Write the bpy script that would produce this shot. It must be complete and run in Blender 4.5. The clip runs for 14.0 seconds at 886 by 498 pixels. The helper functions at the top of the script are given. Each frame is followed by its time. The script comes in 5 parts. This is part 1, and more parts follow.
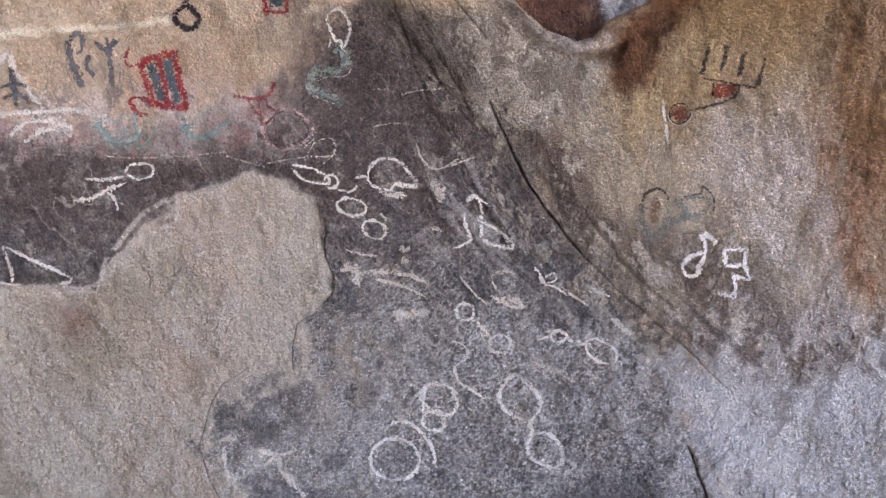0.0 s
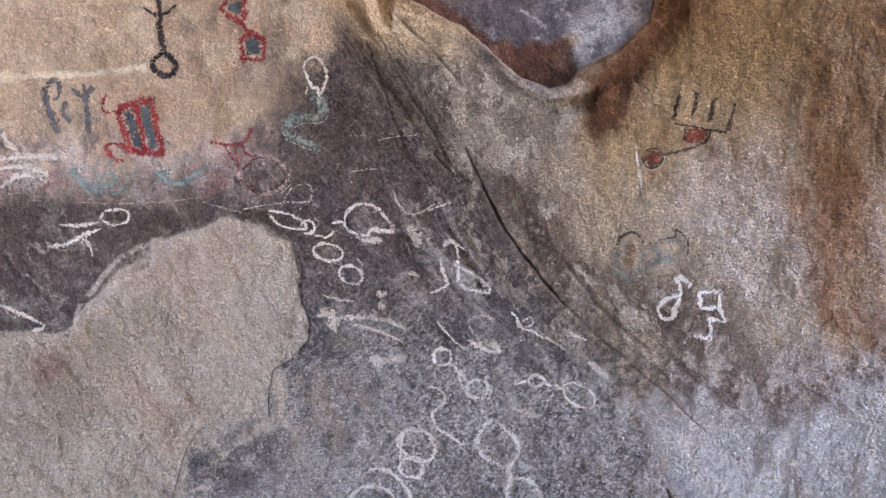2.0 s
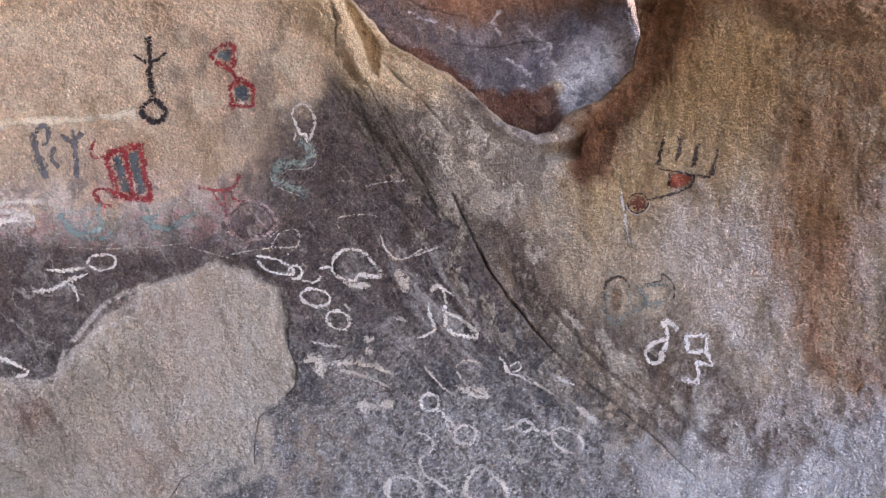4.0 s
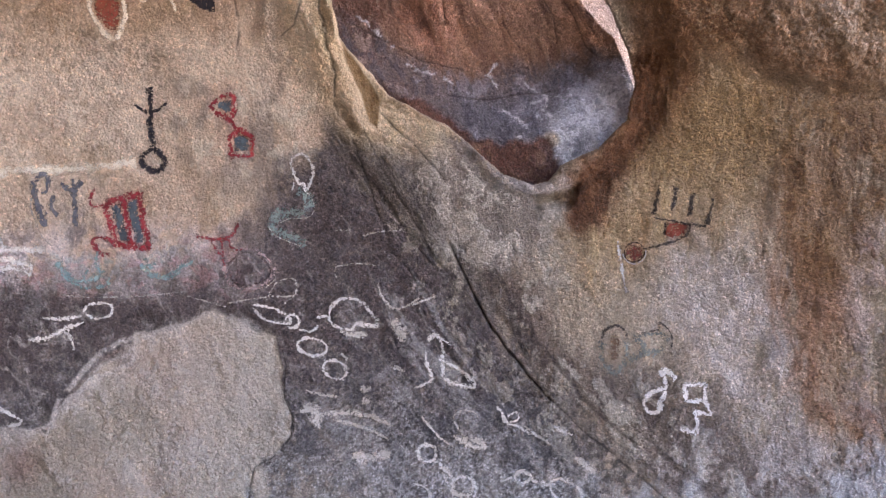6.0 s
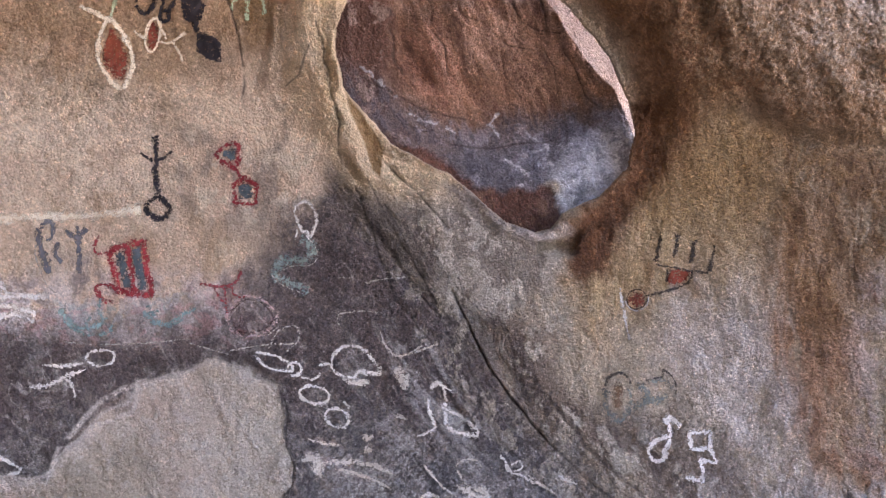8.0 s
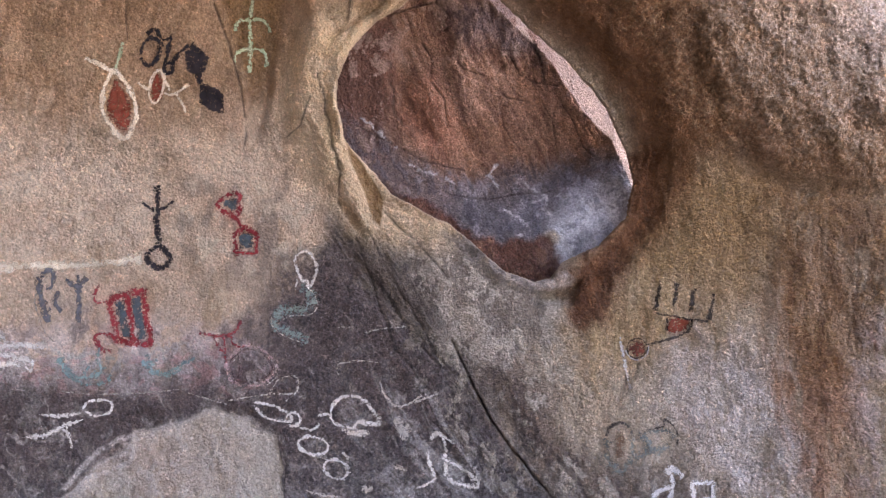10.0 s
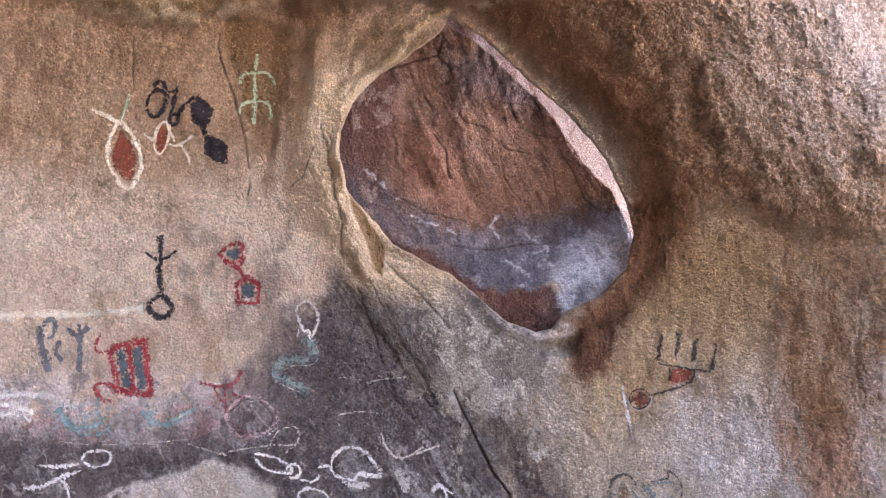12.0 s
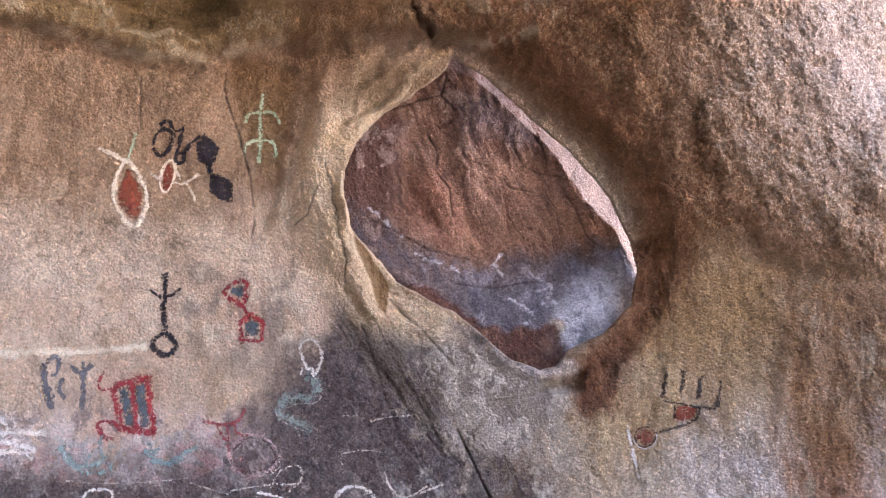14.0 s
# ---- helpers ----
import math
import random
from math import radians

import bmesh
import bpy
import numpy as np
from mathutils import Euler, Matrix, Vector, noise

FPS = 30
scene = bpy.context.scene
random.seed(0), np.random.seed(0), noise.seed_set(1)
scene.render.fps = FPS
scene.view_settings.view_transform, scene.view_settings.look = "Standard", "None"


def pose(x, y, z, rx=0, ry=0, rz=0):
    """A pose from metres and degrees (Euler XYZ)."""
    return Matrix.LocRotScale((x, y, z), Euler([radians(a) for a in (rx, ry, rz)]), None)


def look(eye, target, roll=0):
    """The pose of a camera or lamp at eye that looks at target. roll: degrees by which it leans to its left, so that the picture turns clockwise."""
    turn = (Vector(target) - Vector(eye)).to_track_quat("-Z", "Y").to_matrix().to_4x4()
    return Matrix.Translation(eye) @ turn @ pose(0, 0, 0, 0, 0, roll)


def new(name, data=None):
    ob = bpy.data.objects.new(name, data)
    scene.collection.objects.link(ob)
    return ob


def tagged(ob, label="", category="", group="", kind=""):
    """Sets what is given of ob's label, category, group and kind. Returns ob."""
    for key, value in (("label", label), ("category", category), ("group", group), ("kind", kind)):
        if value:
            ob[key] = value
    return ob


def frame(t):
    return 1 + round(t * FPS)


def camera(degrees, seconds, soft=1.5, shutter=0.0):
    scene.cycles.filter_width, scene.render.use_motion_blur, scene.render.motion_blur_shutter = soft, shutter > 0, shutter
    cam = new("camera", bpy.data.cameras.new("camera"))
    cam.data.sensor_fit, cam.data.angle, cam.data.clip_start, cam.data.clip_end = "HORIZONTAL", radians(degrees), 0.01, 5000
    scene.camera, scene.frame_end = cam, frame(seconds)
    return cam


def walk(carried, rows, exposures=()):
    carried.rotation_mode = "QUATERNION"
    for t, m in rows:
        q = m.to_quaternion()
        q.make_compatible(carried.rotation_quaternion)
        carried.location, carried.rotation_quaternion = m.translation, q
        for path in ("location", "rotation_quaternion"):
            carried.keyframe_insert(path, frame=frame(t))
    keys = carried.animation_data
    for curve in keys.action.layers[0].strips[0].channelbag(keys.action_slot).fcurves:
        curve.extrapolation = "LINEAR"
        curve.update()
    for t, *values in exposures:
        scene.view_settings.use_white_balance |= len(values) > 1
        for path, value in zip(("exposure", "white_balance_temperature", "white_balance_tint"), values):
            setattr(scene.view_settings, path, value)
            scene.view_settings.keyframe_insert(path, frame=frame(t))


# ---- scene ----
# ---------- camera ----------
cam = camera(50.0, 14.0, soft=1.1)
EYE = (0.0, 0.0, 1.5)
ROWS = [(0, 0.022, 0.025, 0.079, 2.72, -9.93, 0.36),
        (0.5, 0.022, 0.023, 0.072, 2.22, -9.07, 0.42),
        (1, 0.022, 0.020, 0.066, 1.84, -8.27, 0.44),
        (1.5, 0.021, 0.018, 0.059, 1.49, -7.48, 0.45),
        (2, 0.020, 0.016, 0.053, 1.24, -6.68, 0.48),
        (2.5, 0.018, 0.014, 0.046, 0.97, -5.92, 0.48),
        (3, 0.016, 0.011, 0.040, 0.70, -5.12, 0.50),
        (5.5, 0.003, 0.002, 0.007, -0.04, -0.81, 0.51),
        (6, 0.000, 0.000, 0.000, -0.10, 0.10, 0.50),
        (6.5, -0.003, -0.002, -0.007, -0.13, 1.11, 0.51),
        (7, -0.006, -0.003, -0.013, -0.14, 2.04, 0.50),
        (7.5, -0.009, -0.005, -0.020, -0.15, 2.84, 0.51),
        (8, -0.012, -0.006, -0.027, -0.18, 3.51, 0.55),
        (10.5, -0.023, -0.012, -0.061, -0.39, 7.98, 0.61),
        (11, -0.025, -0.013, -0.067, -0.39, 8.86, 0.58),
        (11.5, -0.025, -0.013, -0.074, -0.39, 9.73, 0.59),
        (12, -0.026, -0.014, -0.081, -0.37, 10.59, 0.60),
        (12.5, -0.026, -0.015, -0.088, -0.32, 11.27, 0.61),
        (13, -0.025, -0.015, -0.095, -0.24, 11.95, 0.65),
        (13.5, -0.024, -0.015, -0.102, -0.16, 12.66, 0.61),
        (14, -0.022, -0.016, -0.109, -0.05, 13.41, 0.64)]
walk(cam, [(t, pose(EYE[0] + x, EYE[1] + y, EYE[2] + z, 90 + pitch, roll, yaw)) for t, x, y, z, yaw, pitch, roll in ROWS],
     exposures=[(0.0, 3.83, 7600, 22), (3.0, 3.80, 7450, 23), (8.0, 3.72, 7100, 25), (10.5, 3.70, 7000, 25), (11.0, 3.96, 6900, 26), (14.0, 4.00, 6800, 26)])

# ---------- world and sun ----------
SUN_UP, SUN_TURN = 36.0, -30.0          # sun stands high behind the rock, so the face lies in open shade
world = bpy.data.worlds.new("sky")
scene.world = world
world.use_nodes = True
wn = world.node_tree
sky = wn.nodes.new("ShaderNodeTexSky")
sky.sky_type, sky.sun_disc = "NISHITA", False
sky.sun_elevation, sky.sun_rotation = radians(SUN_UP), radians(SUN_TURN)
sky.dust_density, sky.air_density = 4.0, 0.8
wn.links.new(sky.outputs[0], wn.nodes["Background"].inputs[0])
wn.nodes["Background"].inputs[1].default_value = 0.15
sun = new("sun", bpy.data.lights.new("sun", "SUN"))
sun.data.energy, sun.data.angle, sun.data.color = 4.0, radians(0.5), (1.0, 0.93, 0.82)
a, e = radians(SUN_TURN), radians(SUN_UP)
sun.matrix_world = look((0, 0, 0), (-math.sin(a) * math.cos(e), -math.cos(a) * math.cos(e), -math.sin(e)))


# daylight that enters the passage behind the wall by its open end
gap = new("passage_daylight", bpy.data.lights.new("passage_daylight", "AREA"))
gap.data.shape, gap.data.size, gap.data.size_y = "RECTANGLE", 0.6, 1.2
gap.data.energy, gap.data.color = 4.6, (0.80, 0.89, 1.0)
gap.matrix_world = look((1.75, 3.15, 2.35), (0.45, 2.95, 1.85))


# ---------- materials ----------
def lin(code):
    """Linear colour from a hex code."""
    v = [int(code[i:i + 2], 16) / 255 for i in (0, 2, 4)]
    return tuple(x / 12.92 if x < 0.04045 else ((x + 0.055) / 1.055) ** 2.4 for x in v)


def nodes_of(name):
    m = bpy.data.materials.new(name)
    m.use_nodes = True
    n = m.node_tree
    return m, n, n.nodes["Principled BSDF"], n.nodes["Material Output"]


def tex_noise(n, scale, detail=3.0, rough=0.6, src=None):
    t = n.nodes.new("ShaderNodeTexNoise")
    t.inputs["Scale"].default_value, t.inputs["Detail"].default_value, t.inputs["Roughness"].default_value = scale, detail, rough
    if src:
        n.links.new(src, t.inputs["Vector"])
    return t.outputs["Fac"]


def calc(n, op, a, b=None, c=None, clamp=False):
    m = n.nodes.new("ShaderNodeMath")
    m.operation, m.use_clamp = op, clamp
    for i, v in enumerate((a, b, c)):
        if v is None:
            continue
        if isinstance(v, (int, float)):
            m.inputs[i].default_value = v
        else:
            n.links.new(v, m.inputs[i])
    return m.outputs[0]


def remap(n, v, lo, hi, to0, to1):
    m = n.nodes.new("ShaderNodeMapRange")
    n.links.new(v, m.inputs[0])
    for i, x in enumerate((lo, hi, to0, to1)):
        m.inputs[i + 1].default_value = x
    return m.outputs[0]


def times(n, colour, value):
    m = n.nodes.new("ShaderNodeVectorMath")
    m.operation = "SCALE"
    n.links.new(colour, m.inputs[0])
    n.links.new(value, m.inputs["Scale"])
    return m.outputs[0]


def bump(n, height, dist, strength=1.0, over=None):
    b = n.nodes.new("ShaderNodeBump")
    b.inputs["Distance"].default_value, b.inputs["Strength"].default_value = dist, strength
    n.links.new(height, b.inputs["Height"])
    if over:
        n.links.new(over, b.inputs["Normal"])
    return b.outputs[0]


def rock_material():
    """Granular sandstone: stains and painted light and shade lie in the mesh's colour layer, grain and pits are added
    here.
    """
    m, n, bsdf, out = nodes_of("sandstone")
    co = n.nodes.new("ShaderNodeTexCoord").outputs["Object"]
    col = n.nodes.new("ShaderNodeAttribute")
    col.attribute_name = "rock_tone"
    rough = n.nodes.new("ShaderNodeAttribute")
    rough.attribute_name = "coarse"
    fine = tex_noise(n, 300, 3.0, 0.75, co)
    grain = tex_noise(n, 120, 4.0, 0.7, co)
    blotch = tex_noise(n, 28, 4.0, 0.65, co)
    warp = n.nodes.new("ShaderNodeVectorMath")
    warp.operation = "MULTIPLY_ADD"
    wob = n.nodes.new("ShaderNodeTexNoise")
    wob.inputs["Scale"].default_value = 160
    n.links.new(co, wob.inputs["Vector"])
    n.links.new(wob.outputs["Color"], warp.inputs[0])
    warp.inputs[1].default_value = (0.006, 0.006, 0.006)
    n.links.new(co, warp.inputs[2])

    def grains(scale):
        v = n.nodes.new("ShaderNodeTexVoronoi")
        v.inputs["Scale"].default_value = scale
        n.links.new(warp.outputs[0], v.inputs["Vector"])
        sep = n.nodes.new("ShaderNodeSeparateColor")
        n.links.new(v.outputs["Color"], sep.inputs[0])
        return sep.outputs[0], v.outputs["Distance"]

    big, big_d = grains(130)
    sml, sml_d = grains(320)
    k = calc(n, "MULTIPLY", remap(n, big, 0, 1, 0.80, 1.22), remap(n, sml, 0, 1, 0.78, 1.24))
    k = calc(n, "MULTIPLY", k, remap(n, grain, 0.32, 0.68, 0.74, 1.28))
    k = calc(n, "MULTIPLY", k, remap(n, blotch, 0.3, 0.7, 0.90, 1.12))
    glint = remap(n, calc(n, "MULTIPLY", sml, big), 0.76, 0.84, 0.0, 0.40)
    k = calc(n, "ADD", k, glint)
    amount = remap(n, rough.outputs["Fac"], 0, 1, 0.26, 0.95)
    k = calc(n, "MAXIMUM", calc(n, "MULTIPLY_ADD", calc(n, "SUBTRACT", k, 1.0), amount, 1.0), 0.25)
    n.links.new(times(n, col.outputs["Color"], k), bsdf.inputs["Base Color"])
    n.links.new(remap(n, grain, 0.3, 0.7, 0.75, 0.95), bsdf.inputs["Roughness"])
    bsdf.inputs["Specular IOR Level"].default_value = 0.25
    h = calc(n, "MULTIPLY_ADD", big_d, -0.55, calc(n, "MULTIPLY_ADD", fine, 0.3, grain))
    nb = bump(n, blotch, 0.02, 0.8)
    b = bump(n, h, 0.015, 1.0, nb)
    n.links.new(b, bsdf.inputs["Normal"])
    return m


def paint_material(name, code, cover, code2=None):
    """Dry mineral paint, worn away grain by grain; the layer "edge" thins it towards the rim of a stroke."""
    m, n, bsdf, out = nodes_of(name)
    co = n.nodes.new("ShaderNodeTexCoord").outputs["Object"]
    edge = n.nodes.new("ShaderNodeAttribute")
    edge.attribute_name = "edge"
    fine = tex_noise(n, 300, 3.0, 0.7, co)
    patch = tex_noise(n, 45, 4.0, 0.7, co)
    flake = tex_noise(n, 130, 2.0, 0.6, co)
    mix = n.nodes.new("ShaderNodeMix")
    mix.data_type = "RGBA"
    n.links.new(remap(n, patch, 0.35, 0.65, 0, 1), mix.inputs[0])
    mix.inputs[6].default_value = (*lin(code), 1)
    mix.inputs[7].default_value = (*lin(code2 or code), 1)
    n.links.new(times(n, mix.outputs[2], remap(n, fine, 0.25, 0.75, 0.7, 1.3)), bsdf.inputs["Base Color"])
    bsdf.inputs["Roughness"].default_value = 0.95
    bsdf.inputs["Specular IOR Level"].default_value = 0.1
    n.links.new(bump(n, fine, 0.004, 0.7), bsdf.inputs["Normal"])
    f = calc(n, "MULTIPLY_ADD", edge.outputs["Fac"], 1.1, cover - 0.55)
    f = calc(n, "MULTIPLY_ADD", calc(n, "SUBTRACT", fine, 0.5), 2.6, f)
    f = calc(n, "MULTIPLY_ADD", calc(n, "SUBTRACT", flake, 0.5), 4.0, f)
    f = calc(n, "MULTIPLY_ADD", calc(n, "SUBTRACT", patch, 0.5), 2.8, f)
    f = calc(n, "MULTIPLY", remap(n, f, 0.05, 0.75, 0, 1), min(1.0, 0.55 + 0.5 * cover))
    tr = n.nodes.new("ShaderNodeBsdfTransparent")
    ms = n.nodes.new("ShaderNodeMixShader")
    n.links.new(f, ms.inputs[0])
    n.links.new(tr.outputs[0], ms.inputs[1])
    n.links.new(bsdf.outputs[0], ms.inputs[2])
    n.links.new(ms.outputs[0], out.inputs[0])
    return m


def ground_material():
    m, n, bsdf, out = nodes_of("dry_earth")
    co = n.nodes.new("ShaderNodeTexCoord").outputs["Object"]
    big, small = tex_noise(n, 0.8, 5.0, 0.6, co), tex_noise(n, 40, 4.0, 0.7, co)
    ramp = n.nodes.new("ShaderNodeMix")
    ramp.data_type = "RGBA"
    n.links.new(big, ramp.inputs[0])
    ramp.inputs[6].default_value, ramp.inputs[7].default_value = (0.28, 0.25, 0.215, 1), (0.38, 0.345, 0.30, 1)
    n.links.new(times(n, ramp.outputs[2], remap(n, small, 0.3, 0.7, 0.7, 1.3)), bsdf.inputs["Base Color"])
    bsdf.inputs["Roughness"].default_value = 0.95
    n.links.new(bump(n, small, 0.02), bsdf.inputs["Normal"])
    return m


SANDSTONE = rock_material()
EARTH = ground_material()
CHALK = paint_material("white_chalk_paint", "e0d7cc", 0.57, "c9beb2")
CHALK_BOLD = paint_material("thick_white_chalk_paint", "e8e0d8", 0.68, "d6ccc2")
CHALK_FAINT = paint_material("faint_white_paint", "d8ccbe", 0.22, "c6b9aa")
CREAM = paint_material("cream_paint", "f2e4cc", 0.78, "dcc6a8")
SMEAR = paint_material("smeared_white_paint", "d2c6b8", 0.56, "b9ada0")
GREEN = paint_material("pale_green_paint", "c9d2ae", 0.62, "b4bf98")
BLACK = paint_material("black_charcoal_paint", "2a2629", 0.75, "3a3436")
SLATE = paint_material("slate_grey_paint", "4a484d", 0.72, "6c6a6c")
RED = paint_material("red_ochre_paint", "a13a3e", 0.56, "8c3236")
RED_FAINT = paint_material("faded_red_paint", "a04a4c", 0.50, "92494a")
BRICK = paint_material("brick_red_paint", "94493c", 0.46, "80412f")
TEAL = paint_material("grey_teal_paint", "727a74", 0.44, "868c84")
SLATE_TEAL = paint_material("dark_slate_teal_paint", "40484d", 0.72, "5c6668")
TEAL_FAINT = paint_material("faded_teal_paint", "8fa39c", 0.44, "7f928f")
BRICK_FAINT = paint_material("faded_brick_paint", "86483e", 0.44, "74402f")
CHARCOAL = paint_material("dry_charcoal_paint", "322d2e", 0.52, "443d3c")
DOTTED = paint_material("dotted_pinkish_paint", "d8beb6", 0.16, "c4a29c")
RED_GHOST = paint_material("ghost_red_paint", "9a5354", 0.14, "8c5050")
RING_GREY = paint_material("grey_green_paint", "94958a", 0.26, "858880")
OCHRE_FAINT = paint_material("faded_ochre_paint", "8a6a50", 0.30, "7d5f4c")
BAND = paint_material("rubbed_cream_paint", "e6dac4", 0.44, "d6c6ac")


# ---------- noise and shapes on the rock face ----------
def lattice(ix, iy, seed):
    h = (ix.astype(np.int64) * 374761393 + iy.astype(np.int64) * 668265263 + seed * 1442695041) & 0xFFFFFFFF
    h = ((h ^ (h >> 13)) * 1274126177) & 0xFFFFFFFF
    return (((h ^ (h >> 16)) & 0xFFFF) / 65535.0).astype(np.float32)


def vnoise(x, y, seed=0):
    ix, iy = np.floor(x), np.floor(y)
    fx, fy = (x - ix).astype(np.float32), (y - iy).astype(np.float32)
    fx, fy = fx * fx * (3 - 2 * fx), fy * fy * (3 - 2 * fy)
    a, b, c, d = lattice(ix, iy, seed), lattice(ix + 1, iy, seed), lattice(ix, iy + 1, seed), lattice(ix + 1, iy + 1, seed)
    return (a + (b - a) * fx) * (1 - fy) + (c + (d - c) * fx) * fy


def fbm(x, y, octaves=4, seed=0, gain=0.5):
    """Noise of about -1 to 1."""
    tot, amp, norm = 0.0, 1.0, 0.0
    for i in range(octaves):
        tot = tot + amp * (vnoise(x * 2 ** i + 17.3 * i, y * 2 ** i - 9.1 * i, seed + i) * 2 - 1)
        norm += amp
        amp *= gain
    return tot / norm * 1.6


def step(lo, hi, x):
    k = np.clip((x - lo) / (hi - lo), 0, 1)
    return k * k * (3 - 2 * k)


def away(pts, x, y, closed=False):
    """Distance to a broken line."""
    best = None
    pts = list(pts) + ([pts[0]] if closed else [])
    for (ax, ay), (bx, by) in zip(pts, pts[1:]):
        dx, dy = bx - ax, by - ay
        k = np.clip(((x - ax) * dx + (y - ay) * dy) / (dx * dx + dy * dy + 1e-12), 0, 1)
        d = (x - ax - k * dx) ** 2 + (y - ay - k * dy) ** 2
        best = d if best is None else np.minimum(best, d)
    return np.sqrt(best)


def within(pts, x, y):
    """Signed distance to a closed outline, positive inside."""
    ins = np.zeros(x.shape, bool)
    for (ax, ay), (bx, by) in zip(pts, list(pts[1:]) + [pts[0]]):
        if ay != by:
            ins ^= ((ay > y) != (by > y)) & (x < (bx - ax) * (y - ay) / (by - ay) + ax)
    d = away(pts, x, y, True)
    return np.where(ins, d, -d)


def curve(pts, closed=False, pitch=0.006):
    """Smooth line through the points, evenly resampled."""
    P = np.array(pts, float)
    n = len(P)
    out = []
    for i in range(n if closed else n - 1):
        if closed:
            p0, p1, p2, p3 = P[i - 1], P[i], P[(i + 1) % n], P[(i + 2) % n]
        else:
            p0, p1, p2, p3 = P[max(i - 1, 0)], P[i], P[i + 1], P[min(i + 2, n - 1)]
        k = max(2, int(np.hypot(*(p2 - p1)) / pitch))
        for j in range(k):
            t = j / k
            out.append(0.5 * (2 * p1 + (p2 - p0) * t + (2 * p0 - 5 * p1 + 4 * p2 - p3) * t * t + (3 * p1 - p0 - 3 * p2 + p3) * t ** 3))
    out.append(P[0] if closed else P[-1])
    return np.array(out)


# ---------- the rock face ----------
# The shelter is a rounded hollow, fitted to the camera's view. Its face is described over a chart (u across, v height)
# that lies 2.6 m from the camera's eye; S is how far the rock stands from that eye in depth.
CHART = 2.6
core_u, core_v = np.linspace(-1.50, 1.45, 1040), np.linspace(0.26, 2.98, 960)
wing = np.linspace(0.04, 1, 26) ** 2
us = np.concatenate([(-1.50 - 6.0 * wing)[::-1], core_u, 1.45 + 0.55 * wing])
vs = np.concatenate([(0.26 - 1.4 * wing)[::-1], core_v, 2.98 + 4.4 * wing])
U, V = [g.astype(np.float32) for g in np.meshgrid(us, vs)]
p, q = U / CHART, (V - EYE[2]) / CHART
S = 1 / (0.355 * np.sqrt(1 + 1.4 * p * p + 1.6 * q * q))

# gentle swells and pits of the whole face
S = S + 0.030 * fbm(U * 1.6, V * 1.6, 3, 3) + 0.010 * fbm(U * 6, V * 6, 3, 11)
ragged = fbm(U * 14, V * 14, 4, 31)
ragged2 = fbm(U * 45, V * 45, 3, 37)
wu, wv = U + 0.010 * ragged + 0.004 * ragged2, V + 0.010 * fbm(U * 14, V * 14, 4, 41) + 0.004 * fbm(U * 45, V * 45, 3, 47)
tidy_u, tidy_v = U + 0.004 * ragged, V + 0.004 * fbm(U * 14, V * 14, 3, 43)
streak = fbm(U * 22, V * 3.5, 4, 51)                                    # runs down the face
slant = fbm((U * 0.83 + V * 0.55) * 26, (V * 0.83 - U * 0.55) * 3.0, 4, 61)   # runs along the fold
speck = vnoise(U * 240, V * 240, 71)
mottle = fbm(U * 9, V * 9, 5, 81, 0.6)
grit = fbm(U * 60, V * 60, 3, 91, 0.7)
flakes = fbm(wu * 24, wv * 17, 5, 95, 0.68)                             # crisp flaking at two scales
smooth_u, smooth_v = fbm(U * 5, V * 5, 3, 97) * 0.03, fbm(U * 5, V * 5, 3, 99) * 0.03
runs = fbm((U + smooth_u) * 30, (V + smooth_v) * 6, 5, 103, 0.62)       # crisp runs down the face
clumps = fbm((U + smooth_u) * 11, (V + smooth_v) * 9, 6, 107, 0.66)

S = S - 0.0055 * flakes - 0.010 * clumps - 0.0015 * grit
S = S - 0.012 * (1 - np.abs(fbm(wu * 5, wv * 4, 5, 113, 0.6)) - 0.6)      # low angular facets

HOLE = [(0.02, 2.602), (0.12, 2.536), (0.249, 2.403), (0.361, 2.299), (0.469, 2.162), (0.516, 2.046), (0.534, 1.948), (0.508, 1.853), (0.434, 1.775), (0.33, 1.727), (0.297, 1.688), (0.25, 1.676), (0.173, 1.705), (0.089, 1.778), (0.012, 1.848), (-0.082, 1.893), (-0.146, 1.926), (-0.181, 1.982), (-0.242, 2.04), (-0.275, 2.089), (-0.297, 2.172), (-0.297, 2.255), (-0.262, 2.34), (-0.181, 2.425), (-0.064, 2.503), (-0.001, 2.56)]
HOLE_SHELF = [(-0.373, 2.172), (-0.243, 2.105), (-0.146, 2.047), (-0.018, 1.997), (0.109, 1.968), (0.268, 1.977), (0.51, 2.03), (0.657, 2.075)]
HOLE_LIP = [(0.095, 2.562), (0.25, 2.42), (0.361, 2.312), (0.477, 2.17), (0.56, 2.029), (0.57, 1.91), (0.533, 1.929), (0.519, 1.964), (0.497, 2.03), (0.481, 2.076), (0.438, 2.116), (0.396, 2.163), (0.366, 2.217), (0.343, 2.248), (0.312, 2.303), (0.272, 2.352), (0.208, 2.41), (0.15, 2.475), (0.09, 2.53)]
HOLE_BASE = [(-0.178, 1.974), (-0.127, 1.926), (-0.043, 1.912), (0.036, 1.86), (0.09, 1.8), (0.168, 1.789), (0.262, 1.803), (0.307, 1.815), (0.324, 1.765), (0.344, 1.727), (0.296, 1.669), (0.165, 1.687), (0.073, 1.765), (-0.004, 1.837), (-0.098, 1.878)]
